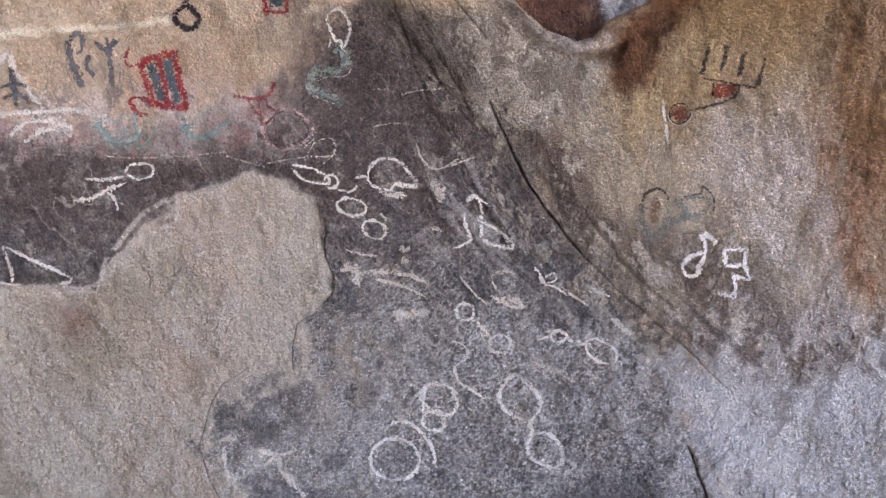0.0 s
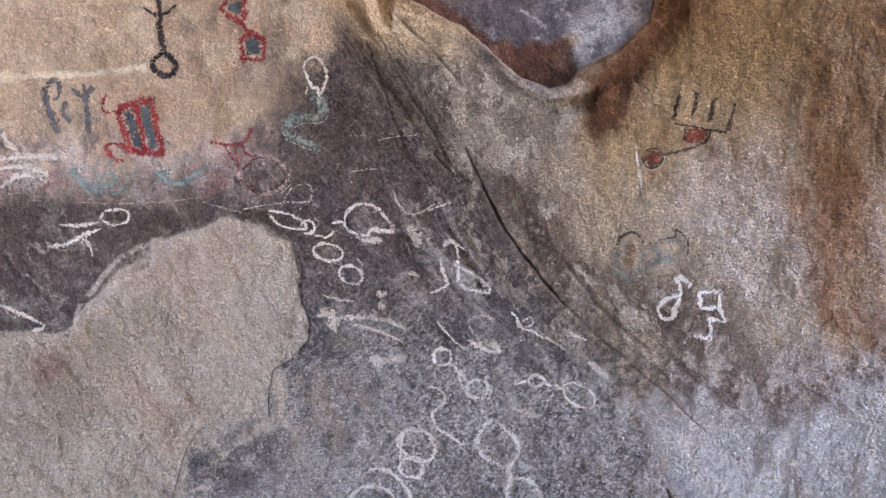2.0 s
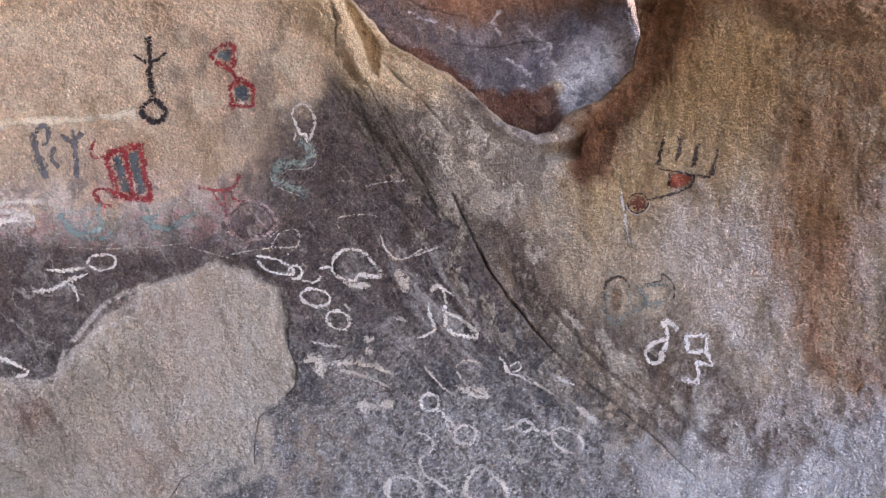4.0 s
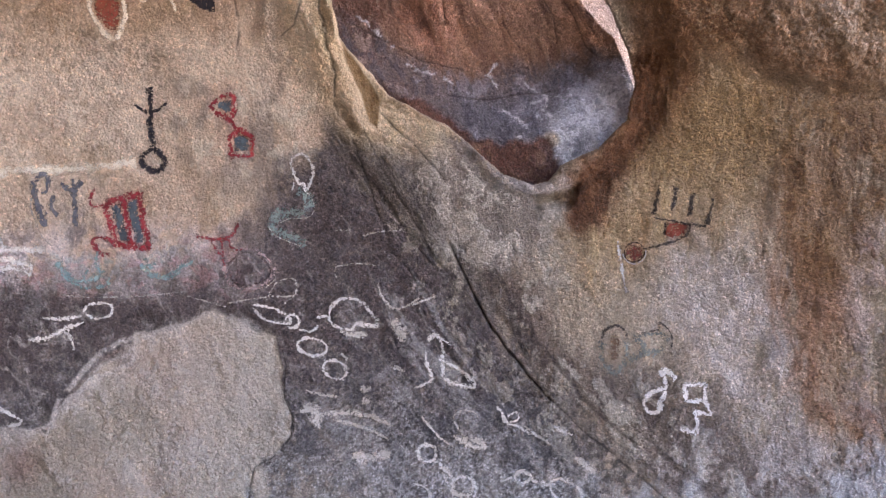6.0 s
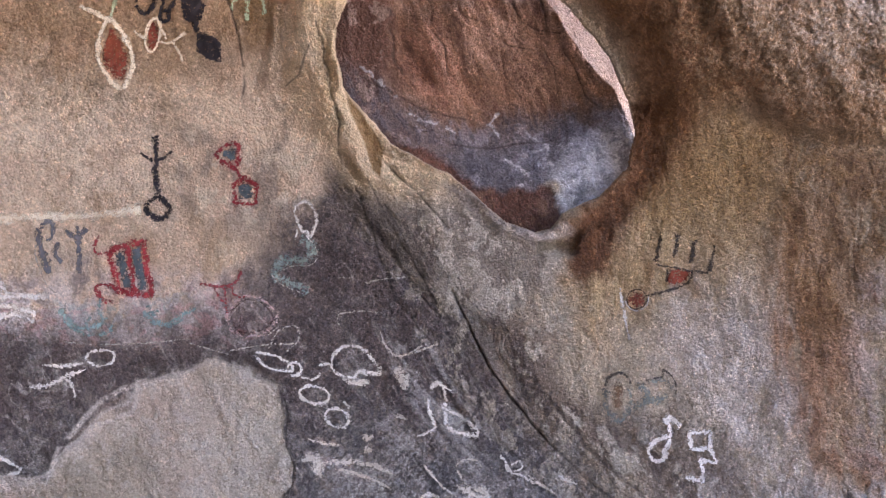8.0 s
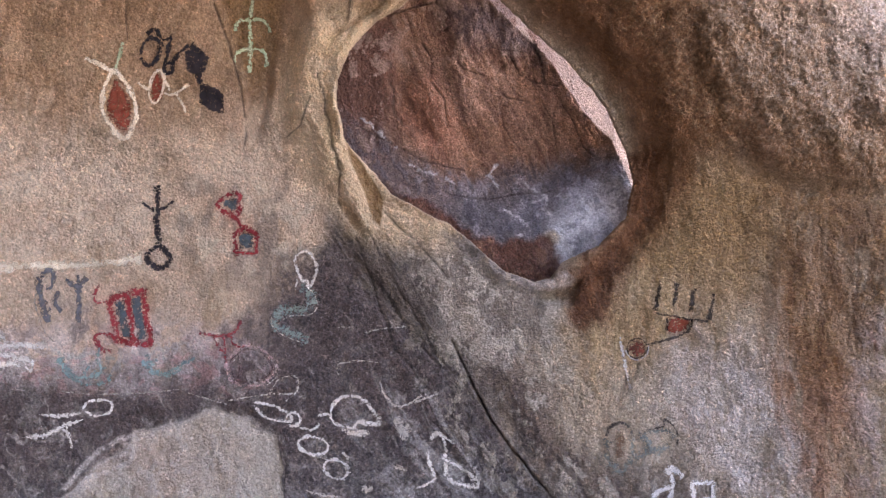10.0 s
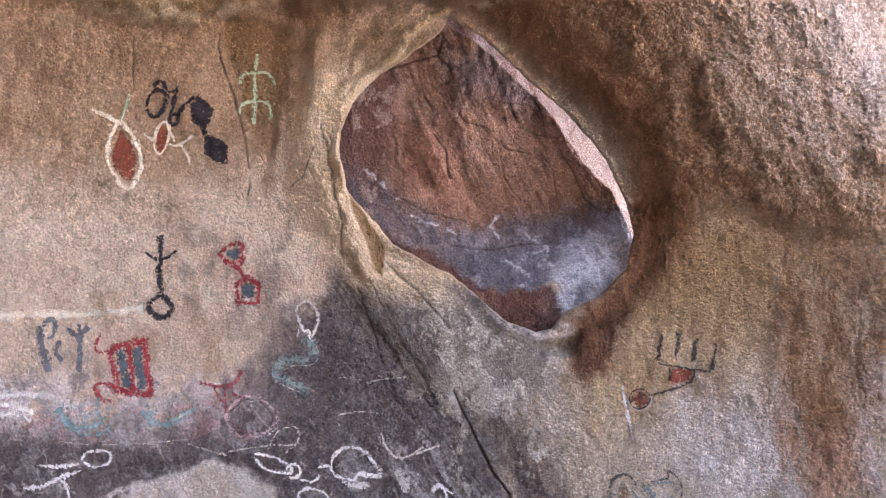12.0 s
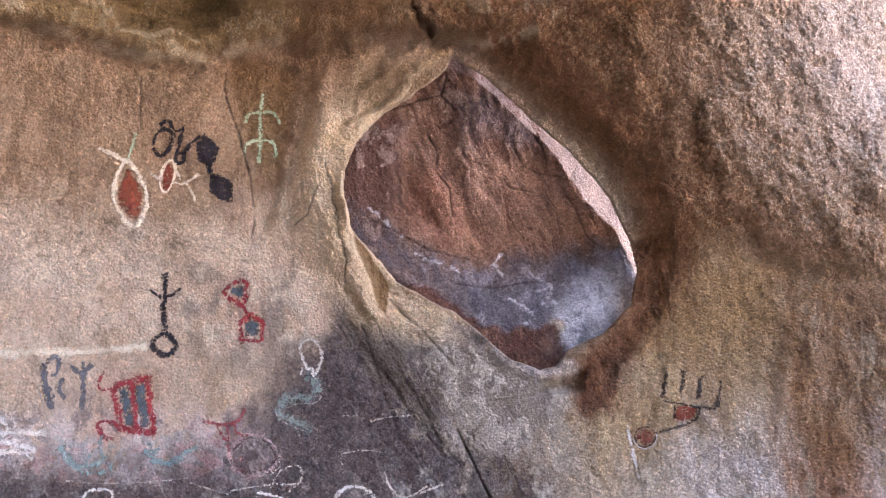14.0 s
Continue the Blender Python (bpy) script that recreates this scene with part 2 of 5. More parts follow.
HOLE_EDGE = [(-0.318, 2.673), (-0.148, 2.618), (0.003, 2.575), (0.09, 2.53), (0.15, 2.475), (0.208, 2.41), (0.272, 2.352), (0.312, 2.303), (0.343, 2.248), (0.366, 2.217), (0.396, 2.163), (0.438, 2.116), (0.481, 2.076), (0.497, 2.03), (0.519, 1.964), (0.533, 1.929), (0.605, 1.70)]
PATCH = [(-1.786, 1.025), (-1.359, 1.028), (-1.165, 1.019), (-1.077, 1.018), (-1.062, 1.058), (-1.021, 1.114), (-0.937, 1.184), (-0.845, 1.251), (-0.831, 1.277), (-0.732, 1.307), (-0.622, 1.326), (-0.49, 1.294), (-0.449, 1.263), (-0.432, 1.203), (-0.433, 1.101), (-0.411, 1.045), (-0.415, 0.997), (-0.461, 0.941), (-0.513, 0.909), (-0.531, 0.844), (-0.538, 0.778), (-0.659, 0.783), (-0.734, 0.737), (-0.782, 0.654), (-0.813, 0.552), (-0.784, 0.45), (-0.741, 0.364), (-0.722, 0.012), (-1.9, 0.005)]
FOLD = [(-0.129, 1.789), (-0.078, 1.686), (-0.003, 1.582), (0.035, 1.507), (0.081, 1.398), (0.135, 1.295), (0.214, 1.187), (0.292, 1.091), (0.435, 0.961), (0.562, 0.86), (0.692, 0.733), (0.873, 0.557), (1.007, 0.428)]
SOOT = [(-1.805, 1.426), (-1.182, 1.423), (-1.042, 1.394), (-0.806, 1.406), (-0.648, 1.45), (-0.522, 1.504), (-0.466, 1.587), (-0.417, 1.675), (-0.37, 1.726), (-0.317, 1.762), (-0.278, 1.82), (-0.225, 1.877), (-0.163, 1.847), (-0.092, 1.73), (-0.003, 1.582), (0.081, 1.398), (0.214, 1.171), (0.293, 1.078), (0.389, 0.937), (0.47, 0.834), (0.537, 0.714), (0.598, 0.568), (0.661, 0.385), (0.685, -0.134), (-1.992, -0.181)]
LEDGE = [(-2.024, 2.698), (-1.598, 2.722), (-1.339, 2.698), (-1.166, 2.672), (-1.027, 2.628), (-0.905, 2.588), (-0.77, 2.581), (-0.62, 2.611), (-0.486, 2.641), (-0.384, 2.616), (-0.25, 2.651), (-0.081, 2.657), (-0.03, 2.639), (0.104, 2.616), (0.274, 2.667), (0.539, 2.882)]
BULGE = [(-0.04, 2.86), (-0.05, 2.69), (0.104, 2.598), (0.251, 2.446), (0.379, 2.332), (0.487, 2.195), (0.543, 2.045), (0.60, 1.95), (0.72, 1.99), (0.83, 1.985), (0.966, 1.925), (1.123, 1.905), (1.284, 1.915), (1.70, 1.95), (1.845, 3.517), (-0.009, 3.555)]
GRITTY = [(0.659, 2.88), (0.68, 2.66), (0.708, 2.464), (0.813, 2.205), (0.972, 2.002), (1.235, 1.945), (1.602, 1.916), (1.994, 3.308), (0.652, 3.343)]
FOLD_EDGE = [(-0.46, 2.09), (-0.452, 2.189), (-0.443, 2.341), (-0.431, 2.479), (-0.408, 2.549), (-0.33, 2.62)]

hole = within(HOLE, tidy_u, tidy_v)
shelf = np.interp(U, [a for a, b in HOLE_SHELF], [b for a, b in HOLE_SHELF]) - V
patch = within(PATCH, wu, wv)
fold = away(FOLD, tidy_u, tidy_v)
right_of_fold = np.interp(V, [b for a, b in FOLD][::-1], [a for a, b in FOLD][::-1])
side = U - right_of_fold
soot = within(SOOT, wu + 0.02 * mottle, wv + 0.02 * streak)
ledge = V - np.interp(wu, [a for a, b in LEDGE], [b for a, b in LEDGE])
bulge = within(BULGE, wu, wv)
gritty = within(GRITTY, wu + 0.05 * clumps, wv + 0.05 * clumps)
beside = tidy_u - np.interp(V, [b for a, b in FOLD_EDGE], [a for a, b in FOLD_EDGE])    # how far beyond the left edge of the fluted fold


def crack(pts, width, depth):
    """A groove along a line."""
    global S, dirt
    d = away(pts, wu if width > 0.004 else tidy_u, wv if width > 0.004 else tidy_v)
    g = np.exp(-(d / (width * (1 + 0.5 * flakes))) ** 2) * step(-0.7, 0.1, clumps + 0.5 * grit + 0.35)
    S = S + depth * g
    if width < 0.01:
        dirt = np.maximum(dirt, g)


def rib(pts, width, height):
    """A rounded ridge along a line."""
    global S
    S = S - height * np.exp(-(away(pts, wu, wv) / width) ** 2)


dirt = np.zeros_like(U)
outside = 1 - step(-0.004, 0.004, hole)
# the wall beyond the fold stands a little proud and turns towards the mouth
S = S - 0.030 * step(0.0, 0.12, side) * step(2.0, 1.7, V) * step(0.95, 1.2, V) * outside + 0.015 * np.exp(-(side / 0.10) ** 2) * step(2.2, 1.8, V)
# overhanging brow on top, heavy bulge beyond the hollow
S = S - 0.035 * step(-0.03, 0.03, ledge + 0.02 * clumps) - 0.05 * np.exp(-((ledge - 0.05) / 0.05) ** 2) - 0.10 * step(0, 0.4, ledge) - 0.20 * step(-0.04, 0.22, ledge) * step(-0.75, -0.45, U) * step(0.05, -0.10, U)
rise = step(1.84, 2.12, V + 0.35 * np.clip(U - 0.8, 0, 0.5))
over = np.clip(bulge + 0.01, 0, None)
S = S - (0.20 * rise * (1 - np.exp(-over / 0.17)) - 0.14 * rise * step(0.78, 1.70, U) + 0.014 * fbm(U * 7, V * 6, 3, 101) * step(0.05, 0.25, bulge)) * outside
swell = fbm((U * 0.80 + V * 0.60) * 5, (V * 0.80 - U * 0.60) * 1.6, 3, 303)         # shallow flutes along the bulge
S = S - 0.018 * swell * step(0.02, 0.2, bulge) * step(0.45, 0.15, bulge)
S = S - (0.0035 * fbm(U * 75, V * 75, 3, 307, 0.7) + 0.0018 * fbm(U * 32, V * 30, 3, 311, 0.6)) * step(-0.12, 0.12, gritty)
S = S + 0.46 * step(0.60, 2.40, U) * step(2.10, 2.60, V)
# worm-like crinkles of the spalled sheet
crinkle = 1 - np.abs(fbm((U * 0.9 + V * 0.4 + 0.01 * clumps) * 34, (V * 0.9 - U * 0.4) * 46, 3, 321, 0.6))
S = S - 0.0065 * (crinkle - 0.6) * step(0.0, 0.02, patch)
# spalled pale sheet
S = S + 0.008 * step(-0.003, 0.006, patch) * step(0.80, 0.95, V) + (0.006 * slant - 0.004 * flakes) * step(0, 0.05, patch)
crack([(-0.434, 1.227), (-0.426, 1.188), (-0.433, 1.101), (-0.411, 1.045), (-0.415, 0.997), (-0.461, 0.941), (-0.513, 0.909), (-0.531, 0.844), (-0.535, 0.778)], 0.0022, 0.010)
crack([(-0.659, 0.783), (-0.734, 0.737), (-0.782, 0.654), (-0.813, 0.552), (-0.784, 0.45), (-0.741, 0.364), (-0.712, 0.26)], 0.002, 0.006)
rib([(-1.434, 0.546), (-1.347, 0.579), (-1.277, 0.622), (-1.192, 0.638), (-1.157, 0.672)], 0.012, 0.010)
# the long crack in the fold
crack([(0.025, 1.522), (0.043, 1.477), (0.081, 1.398), (0.128, 1.302), (0.174, 1.233), (0.229, 1.164), (0.292, 1.091)], 0.0032, 0.020)
crack([(0.292, 1.091), (0.363, 1.024), (0.435, 0.961), (0.562, 0.856), (0.692, 0.733)], 0.003, 0.005)
crack([(0.59, 0.567), (0.612, 0.493), (0.645, 0.402)], 0.004, 0.015)
crack([(-0.159, 1.76), (-0.115, 1.679), (-0.078, 1.582), (-0.025, 1.5), (-0.003, 1.432)], 0.003, 0.006)
crack([(-0.241, 1.805), (-0.205, 1.702), (-0.176, 1.613), (-0.139, 1.523)], 0.004, 0.006)
crack([(-0.088, 1.14), (-0.08, 1.061), (-0.033, 0.998), (0.03, 0.982)], 0.003, 0.004)
# flutes beside the hollow
for line, w_, h_ in (([(-0.383, 2.584), (-0.355, 2.461), (-0.377, 2.323), (-0.382, 2.189), (-0.322, 2.024), (-0.24, 1.863), (-0.161, 1.706)], 0.055, 0.030),
                     ([(-0.081, 2.609), (-0.165, 2.547), (-0.247, 2.46), (-0.295, 2.34), (-0.313, 2.222), (-0.304, 2.089), (-0.265, 1.975), (-0.209, 1.855)], 0.030, 0.030),
                     ([(-0.25, 2.619), (-0.314, 2.478), (-0.337, 2.357)], 0.025, 0.010)):
    rib(line, w_, h_)
rib([(0.011, 2.62), (-0.073, 2.561), (-0.156, 2.46), (-0.238, 2.405), (-0.291, 2.306), (-0.312, 2.172), (-0.285, 2.081)], 0.014, 0.026)
crack([(-0.039, 2.635), (-0.14, 2.556), (-0.223, 2.478), (-0.271, 2.366), (-0.300, 2.29)], 0.011, 0.014)
crack([(-0.165, 2.627), (-0.248, 2.53), (-0.282, 2.426), (-0.30, 2.35)], 0.011, 0.010)
rib([(-0.342, 2.602), (-0.364, 2.461), (-0.352, 2.289), (-0.348, 2.122), (-0.322, 2.007)], 0.03, 0.014)
S = S - 0.045 * step(-0.01, 0.07, beside) * step(2.64, 2.50, V) * step(1.93, 2.12, V) * step(-0.2, -0.3, U) * outside
crack([(0.60, 2.02), (0.585, 1.93), (0.555, 1.85), (0.50, 1.775), (0.43, 1.71)], 0.05, 0.045)
# angular ridges that run down beside the hollow
ridges = 1 - np.abs(fbm((U * 0.80 + V * 0.60 + 0.01 * clumps) * 15, (V * 0.80 - U * 0.60) * 2.2, 5, 191, 0.65))
seam_zone = step(0.16, 0.02, np.abs(side + 0.10)) * step(2.0, 1.85, V) * step(0.9, 1.2, V)
S = S - 0.032 * (ridges - 0.6) * seam_zone * outside
fl = 1 - np.abs(fbm((-hole + 0.02 * clumps) * 26, V * 2.2, 4, 197, 0.6))
flute_zone = step(0.20, 0.08, -hole) * step(0.06, -0.04, U + 0.25 * (V - 2.35)) * step(1.72, 1.85, V) * step(2.66, 2.52, V) * outside
S = S - 0.014 * (fl - 0.6) * flute_zone
crack([(-0.351, 2.272), (-0.324, 2.122), (-0.298, 2.007), (-0.285, 1.895)], 0.005, 0.008)
crack([(-0.208, 1.831), (-0.145, 1.706), (-0.076, 1.582), (-0.008, 1.461)], 0.003, 0.004)
crack([(-0.161, 1.878), (-0.052, 1.767), (0.01, 1.689)], 0.003, 0.006)
crack([(-0.044, 2.667), (-0.073, 2.707), (-0.095, 2.762), (-0.102, 2.82), (-0.12, 2.95)], 0.012, 0.07)
crack([(0.814, 2.022), (0.89, 1.975), (0.966, 1.937), (1.123, 1.917), (1.284, 1.928)], 0.03, 0.012)
crack([(0.718, 2.429), (0.727, 2.257), (0.805, 2.113), (0.871, 2.037)], 0.03, 0.018)
crack([(-0.374, 2.205), (-0.397, 2.122), (-0.436, 2.09)], 0.003, 0.003)
# niche of the green figure
niche = within([(-0.663, 2.532), (-0.645, 2.488), (-0.614, 2.392), (-0.572, 2.256), (-0.546, 2.09), (-0.562, 2.024), (-0.484, 2.09), (-0.465, 2.256), (-0.438, 2.427), (-0.425, 2.567), (-0.553, 2.62), (-0.653, 2.602)], tidy_u, tidy_v)
S = S + 0.030 * step(-0.002, 0.03, niche)
crack([(-0.654, 2.549), (-0.648, 2.479), (-0.614, 2.392), (-0.572, 2.256), (-0.546, 2.106), (-0.555, 2.041)], 0.004, 0.012)
hollow = within([(-0.883, 2.255), (-0.805, 2.324), (-0.608, 2.341), (-0.57, 2.206), (-0.555, 2.041), (-0.659, 2.024), (-0.789, 2.057), (-0.9, 2.04)], wu, wv)
S = S + 0.014 * step(0, 0.12, hollow)
crack([(-0.905, 2.54), (-0.901, 2.478), (-0.891, 2.375)], 0.003, 0.004)
scallop = within([(-1.1, 2.892), (-1.046, 2.764), (-0.98, 2.682), (-0.893, 2.652), (-0.801, 2.674), (-0.749, 2.647), (-0.691, 2.674), (-0.626, 2.746), (-0.616, 2.893)], wu, wv)
S = S + 0.075 * step(-0.01, 0.09, scallop)
# lip under the hollow and the pocket in it
rib([(0.321, 1.7), (0.4, 1.732), (0.473, 1.782), (0.516, 1.845)], 0.022, 0.030)
crack([(0.264, 1.621), (0.302, 1.623), (0.337, 1.641), (0.358, 1.668)], 0.014, 0.055)
rib([(0.089, 1.765), (0.165, 1.694), (0.242, 1.658), (0.296, 1.661)], 0.016, 0.018)
crack([(0.533, 2.013), (0.54, 1.916), (0.499, 1.821), (0.416, 1.729)], 0.012, 0.02)

# the hollow is a hole in the wall: its rim turns back, and a second boulder stands behind it
inside = step(-0.003, 0.003, hole)
SKIN = S.copy()
S = S + 0.05 * inside
hole_lip = within(HOLE_LIP, tidy_u, tidy_v)
lip_line = np.interp(tidy_u, *zip(*HOLE_EDGE)) - tidy_v                # how far below the boulder's shoulder
hole_base = within(HOLE_BASE, wu, wv) + 0.008 * flakes + 0.006 * clumps + 0.004 * grit
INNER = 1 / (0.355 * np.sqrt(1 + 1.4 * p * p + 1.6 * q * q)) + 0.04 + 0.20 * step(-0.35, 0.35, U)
ridge_u = np.interp(V, [2.021, 2.067, 2.124, 2.187, 2.28, 2.40], [0.014, -0.042, -0.111, -0.142, -0.15, -0.11])
scoop = tidy_u + 0.006 * clumps - ridge_u
INNER = INNER + 0.045 * step(-0.008, 0.035, scoop) * step(2.03, 2.12, V) * step(2.42, 2.30, V)      # the middle is scooped out behind a rounded rim
INNER = INNER - 0.085 * step(0.02, 0.22, scoop) * step(2.02, 2.14, V)
INNER = INNER - 0.03 * np.exp(-((U + 0.05 - 0.35 * (2.25 - V)) / 0.035) ** 2) * step(2.03, 2.12, V) * step(2.36, 2.26, V)
INNER = INNER + 0.02 * np.exp(-((U - 0.02 - 0.25 * (2.25 - V)) / 0.018) ** 2) * step(2.03, 2.12, V) * step(2.36, 2.26, V)
INNER = INNER - 0.75 * np.clip(shelf + 0.01 * clumps, 0, 0.17) * step(-0.30, 0.15, U)
INNER = INNER + 1.9 * np.clip(np.where(lip_line < 0, away(HOLE_EDGE, tidy_u, tidy_v), 0), 0, 0.16)                # the shoulder falls away to the light
INNER = INNER + 0.30 * np.clip(U - 0.52, 0, 0.4) + 0.010 * step(-0.010, 0.020, hole_base)
lean_u, lean_v = U * 0.93 + V * 0.36, V * 0.93 - U * 0.36
fibres = fbm((lean_u + smooth_u) * 60, (lean_v + smooth_v) * 11, 4, 331, 0.62)
facets = 1 - np.abs(fbm((U + 0.02 * clumps) * 6, (V + 0.3 * U) * 7, 5, 119, 0.52))
INNER = INNER - 0.018 * (facets - 0.6) - 0.004 * clumps - 0.0065 * flakes - 0.0045 * fibres - 0.002 * grit + 0.03 * fbm(U * 3 + 2, V * 3, 2, 117) * step(0.02, -0.1, shelf)
WALL, wall_dirt = S, dirt
S, dirt = INNER, np.zeros_like(U)
for line, w_, d_ in (([(-0.062, 2.376), (-0.04, 2.338), (-0.022, 2.307), (-0.031, 2.253), (0.008, 2.199), (0.015, 2.119)], 0.0032, 0.014), ([(0.066, 2.286), (0.118, 2.268), (0.15, 2.231), (0.186, 2.2), (0.251, 2.188)], 0.003, 0.010),
                     ([(0.256, 2.36), (0.283, 2.314), (0.294, 2.249)], 0.003, 0.010), ([(0.124, 2.353), (0.182, 2.342), (0.231, 2.335)], 0.0028, 0.007), ([(0.34, 2.181), (0.373, 2.127), (0.399, 2.056), (0.433, 2.028)], 0.0028, 0.007),
                     ([(-0.018, 2.485), (0.018, 2.444), (0.028, 2.416), (0.005, 2.396)], 0.0032, 0.014), ([(-0.247, 2.405), (-0.164, 2.439), (-0.065, 2.468), (-0.015, 2.485), (0.002, 2.546)], 0.0038, 0.014), ([(0.162, 2.201), (0.176, 2.117), (0.223, 2.051)], 0.003, 0.006),
                     ([(0.276, 2.199), (0.314, 2.14), (0.319, 2.066)], 0.003, 0.007), ([(-0.243, 2.122), (-0.146, 2.072), (-0.05, 2.022), (0.062, 1.996)], 0.004, 0.006), ([(0.013, 1.924), (0.124, 1.915), (0.219, 1.922), (0.307, 1.936)], 0.004, 0.006),
                     ([(0.20, 2.32), (0.228, 2.27), (0.27, 2.24), (0.33, 2.235)], 0.003, 0.008), ([(-0.15, 2.30), (-0.146, 2.24), (-0.142, 2.187), (-0.111, 2.124)], 0.008, 0.010)):
    crack(line, w_, d_)
INNER, S, inner_dirt, dirt = S, WALL, dirt, wall_dirt
inside[:] = 0.0

# ---------- colours of the rock, with some light and shade painted in ---
def tint(mask, code, k=1.0):
    global COL
    m = np.clip(mask * k, 0, 1)[..., None]
    COL = COL * (1 - m) + np.array(lin(code), np.float32) * m


COL = np.zeros((*U.shape, 3), np.float32) + np.array(lin("d2b89e"), np.float32)
tint(step(-0.2, 0.5, clumps), "b89c7e", 0.8)
tint(step(0.1, 0.5, runs), "d2bca4", 0.6)
tint(step(0.25, 0.6, flakes), "d8c5a8", 0.5)
tint(step(0.2, 0.8, fbm(U * 4, V * 4, 5, 121, 0.6)), "a4886a", 0.55)
pale_left = within([(-1.477, 2.422), (-1.16, 2.425), (-1.03, 2.255), (-0.901, 2.056), (-0.736, 1.976), (-0.772, 1.769), (-1.393, 1.701)], wu + 0.05 * clumps, wv + 0.05 * clumps)
tint(step(-0.10, 0.10, pale_left) * step(-0.4, 0.2, flakes + 0.5 * clumps), "e2ccb2", 0.85)
# warm band at the head of the painted panel
panel = step(-0.10, -0.35, U)
tint(step(2.02, 2.30, V + 0.08 * mottle) * panel, "b28f6e", 0.8)
tint(step(-0.1, 0.5, runs + 0.4 * clumps) * step(2.05, 2.25, V) * panel, "96775a", 0.7)
tint(step(0.2, 0.5, flakes) * step(2.0, 2.2, V) * panel, "b99c7c", 0.6)
seep = within([(-1.154, 2.17), (-1.091, 2.204), (-0.955, 2.122), (-0.74, 2.04), (-0.787, 2.024), (-0.95, 2.056), (-1.095, 2.055)], wu, wv)
tint(step(-0.04, 0.04, seep) * step(-0.1, 0.4, flakes), "6a5540", 0.7)
# pale scuffs and grey bloom low on the panel
bloom = step(0.15, 0.06, np.abs(V - 1.47 + 0.05 * clumps)) * step(-0.25, -0.4, U)
tint(bloom * step(-0.4, 0.3, clumps), "e2d2c8", 0.9)
tint(bloom * step(0.05, 0.4, flakes), "83716d", 0.65)
grey_top = within([(-0.735, 1.959), (-0.514, 2.024), (-0.321, 1.959), (-0.302, 1.8), (-0.363, 1.707), (-0.55, 1.707), (-0.725, 1.769)], wu, wv)
tint(step(-0.10, 0.05, grey_top) * step(-0.1, 0.5, clumps + 0.3 * runs), "928477", 0.75)
tint(step(-0.06, 0.05, grey_top) * step(0.25, 0.5, flakes), "d2c3ac", 0.55)
# grey smudge below the forked figures
grey = within([(-1.074, 1.628), (-0.973, 1.629), (-0.959, 1.538), (-1.018, 1.507), (-1.074, 1.537)], wu + 0.02 * clumps, wv + 0.02 * flakes)
tint(step(-0.03, 0.03, grey) * step(-0.3, 0.2, flakes + 0.3 * grit), "8d7f78", 0.6)
teal_bed = within([(-1.064, 1.507), (-0.908, 1.478), (-0.818, 1.493), (-0.696, 1.509), (-0.677, 1.442), (-0.828, 1.412), (-0.964, 1.396), (-1.058, 1.432)], wu, wv)
tint(step(-0.03, 0.02, teal_bed) * step(0.0, 0.2, grit + 0.4 * flakes), "8fa09c", 0.55)
# wall beyond the fold
beyond = step(-0.02, 0.05, side + 0.03 * mottle) * step(2.5, 2.2, V)
tint(beyond, "b6a48c", 1.0)
tint(beyond * step(-0.3, 0.3, 0.6 * runs + 0.5 * clumps + 0.3 * grit), "c4b097", 0.6)
ochre = within([(0.605, 1.95), (0.853, 1.95), (0.867, 1.715), (0.804, 1.561), (0.617, 1.516), (0.431, 1.44), (0.385, 1.534), (0.495, 1.672)], wu + 0.06 * clumps, wv + 0.05 * runs)
tint(beyond * step(-0.14, 0.06, ochre), "b2926a", 0.75)
tint(beyond * step(-0.06, 0.06, ochre) * step(0.0, 0.4, runs + 0.4 * flakes), "bfa67c", 0.45)
veil = within([(0.648, 1.5), (0.849, 1.483), (0.957, 1.374), (0.986, 1.173), (1.014, 0.94), (0.95, 0.75), (0.62, 0.80), (0.70, 1.004), (0.738, 1.19), (0.616, 1.315)], wu + 0.05 * clumps, wv + 0.04 * runs)
tint(beyond * step(-0.10, 0.06, veil) * step(-0.6, 0.0, 0.5 * runs + 0.6 * flakes), "c7b7a8", 0.85)
tint(beyond * step(-0.08, 0.08, veil) * step(0.1, 0.35, flakes + 0.3 * runs), "e0d4ca", 0.5)
gloom = within([(0.13, 1.53), (0.23, 1.458), (0.275, 1.349), (0.321, 1.256), (0.413, 1.178), (0.506, 1.20), (0.599, 1.19), (0.722, 1.097), (0.798, 0.989), (0.72, 0.93), (0.56, 0.98), (0.412, 1.05), (0.274, 1.164), (0.167, 1.288), (0.09, 1.413)], wu + 0.05 * runs, wv + 0.05 * clumps)
tint(beyond * step(-0.07, 0.05, gloom), "7b6a60", 0.8)
tint(beyond * step(-0.04, 0.05, gloom) * step(-0.1, 0.2, runs + 0.5 * flakes), "5c4c45", 0.7)
tint(beyond * step(-0.06, 0.05, gloom) * step(0.25, 0.45, flakes - 0.4 * runs), "b3a598", 0.55)
crumbs = step(0.55, 0.72, V) * step(1.04, 0.88, V + 0.05 * clumps) * step(0.25, 0.45, U)
tint(beyond * crumbs, "9d8f86", 0.7)
tint(beyond * crumbs * step(0.05, 0.25, flakes + 0.4 * clumps), "cdc1b8", 0.7)
tint(beyond * crumbs * step(-0.1, -0.35, flakes + 0.3 * grit), "6b5b52", 0.55)
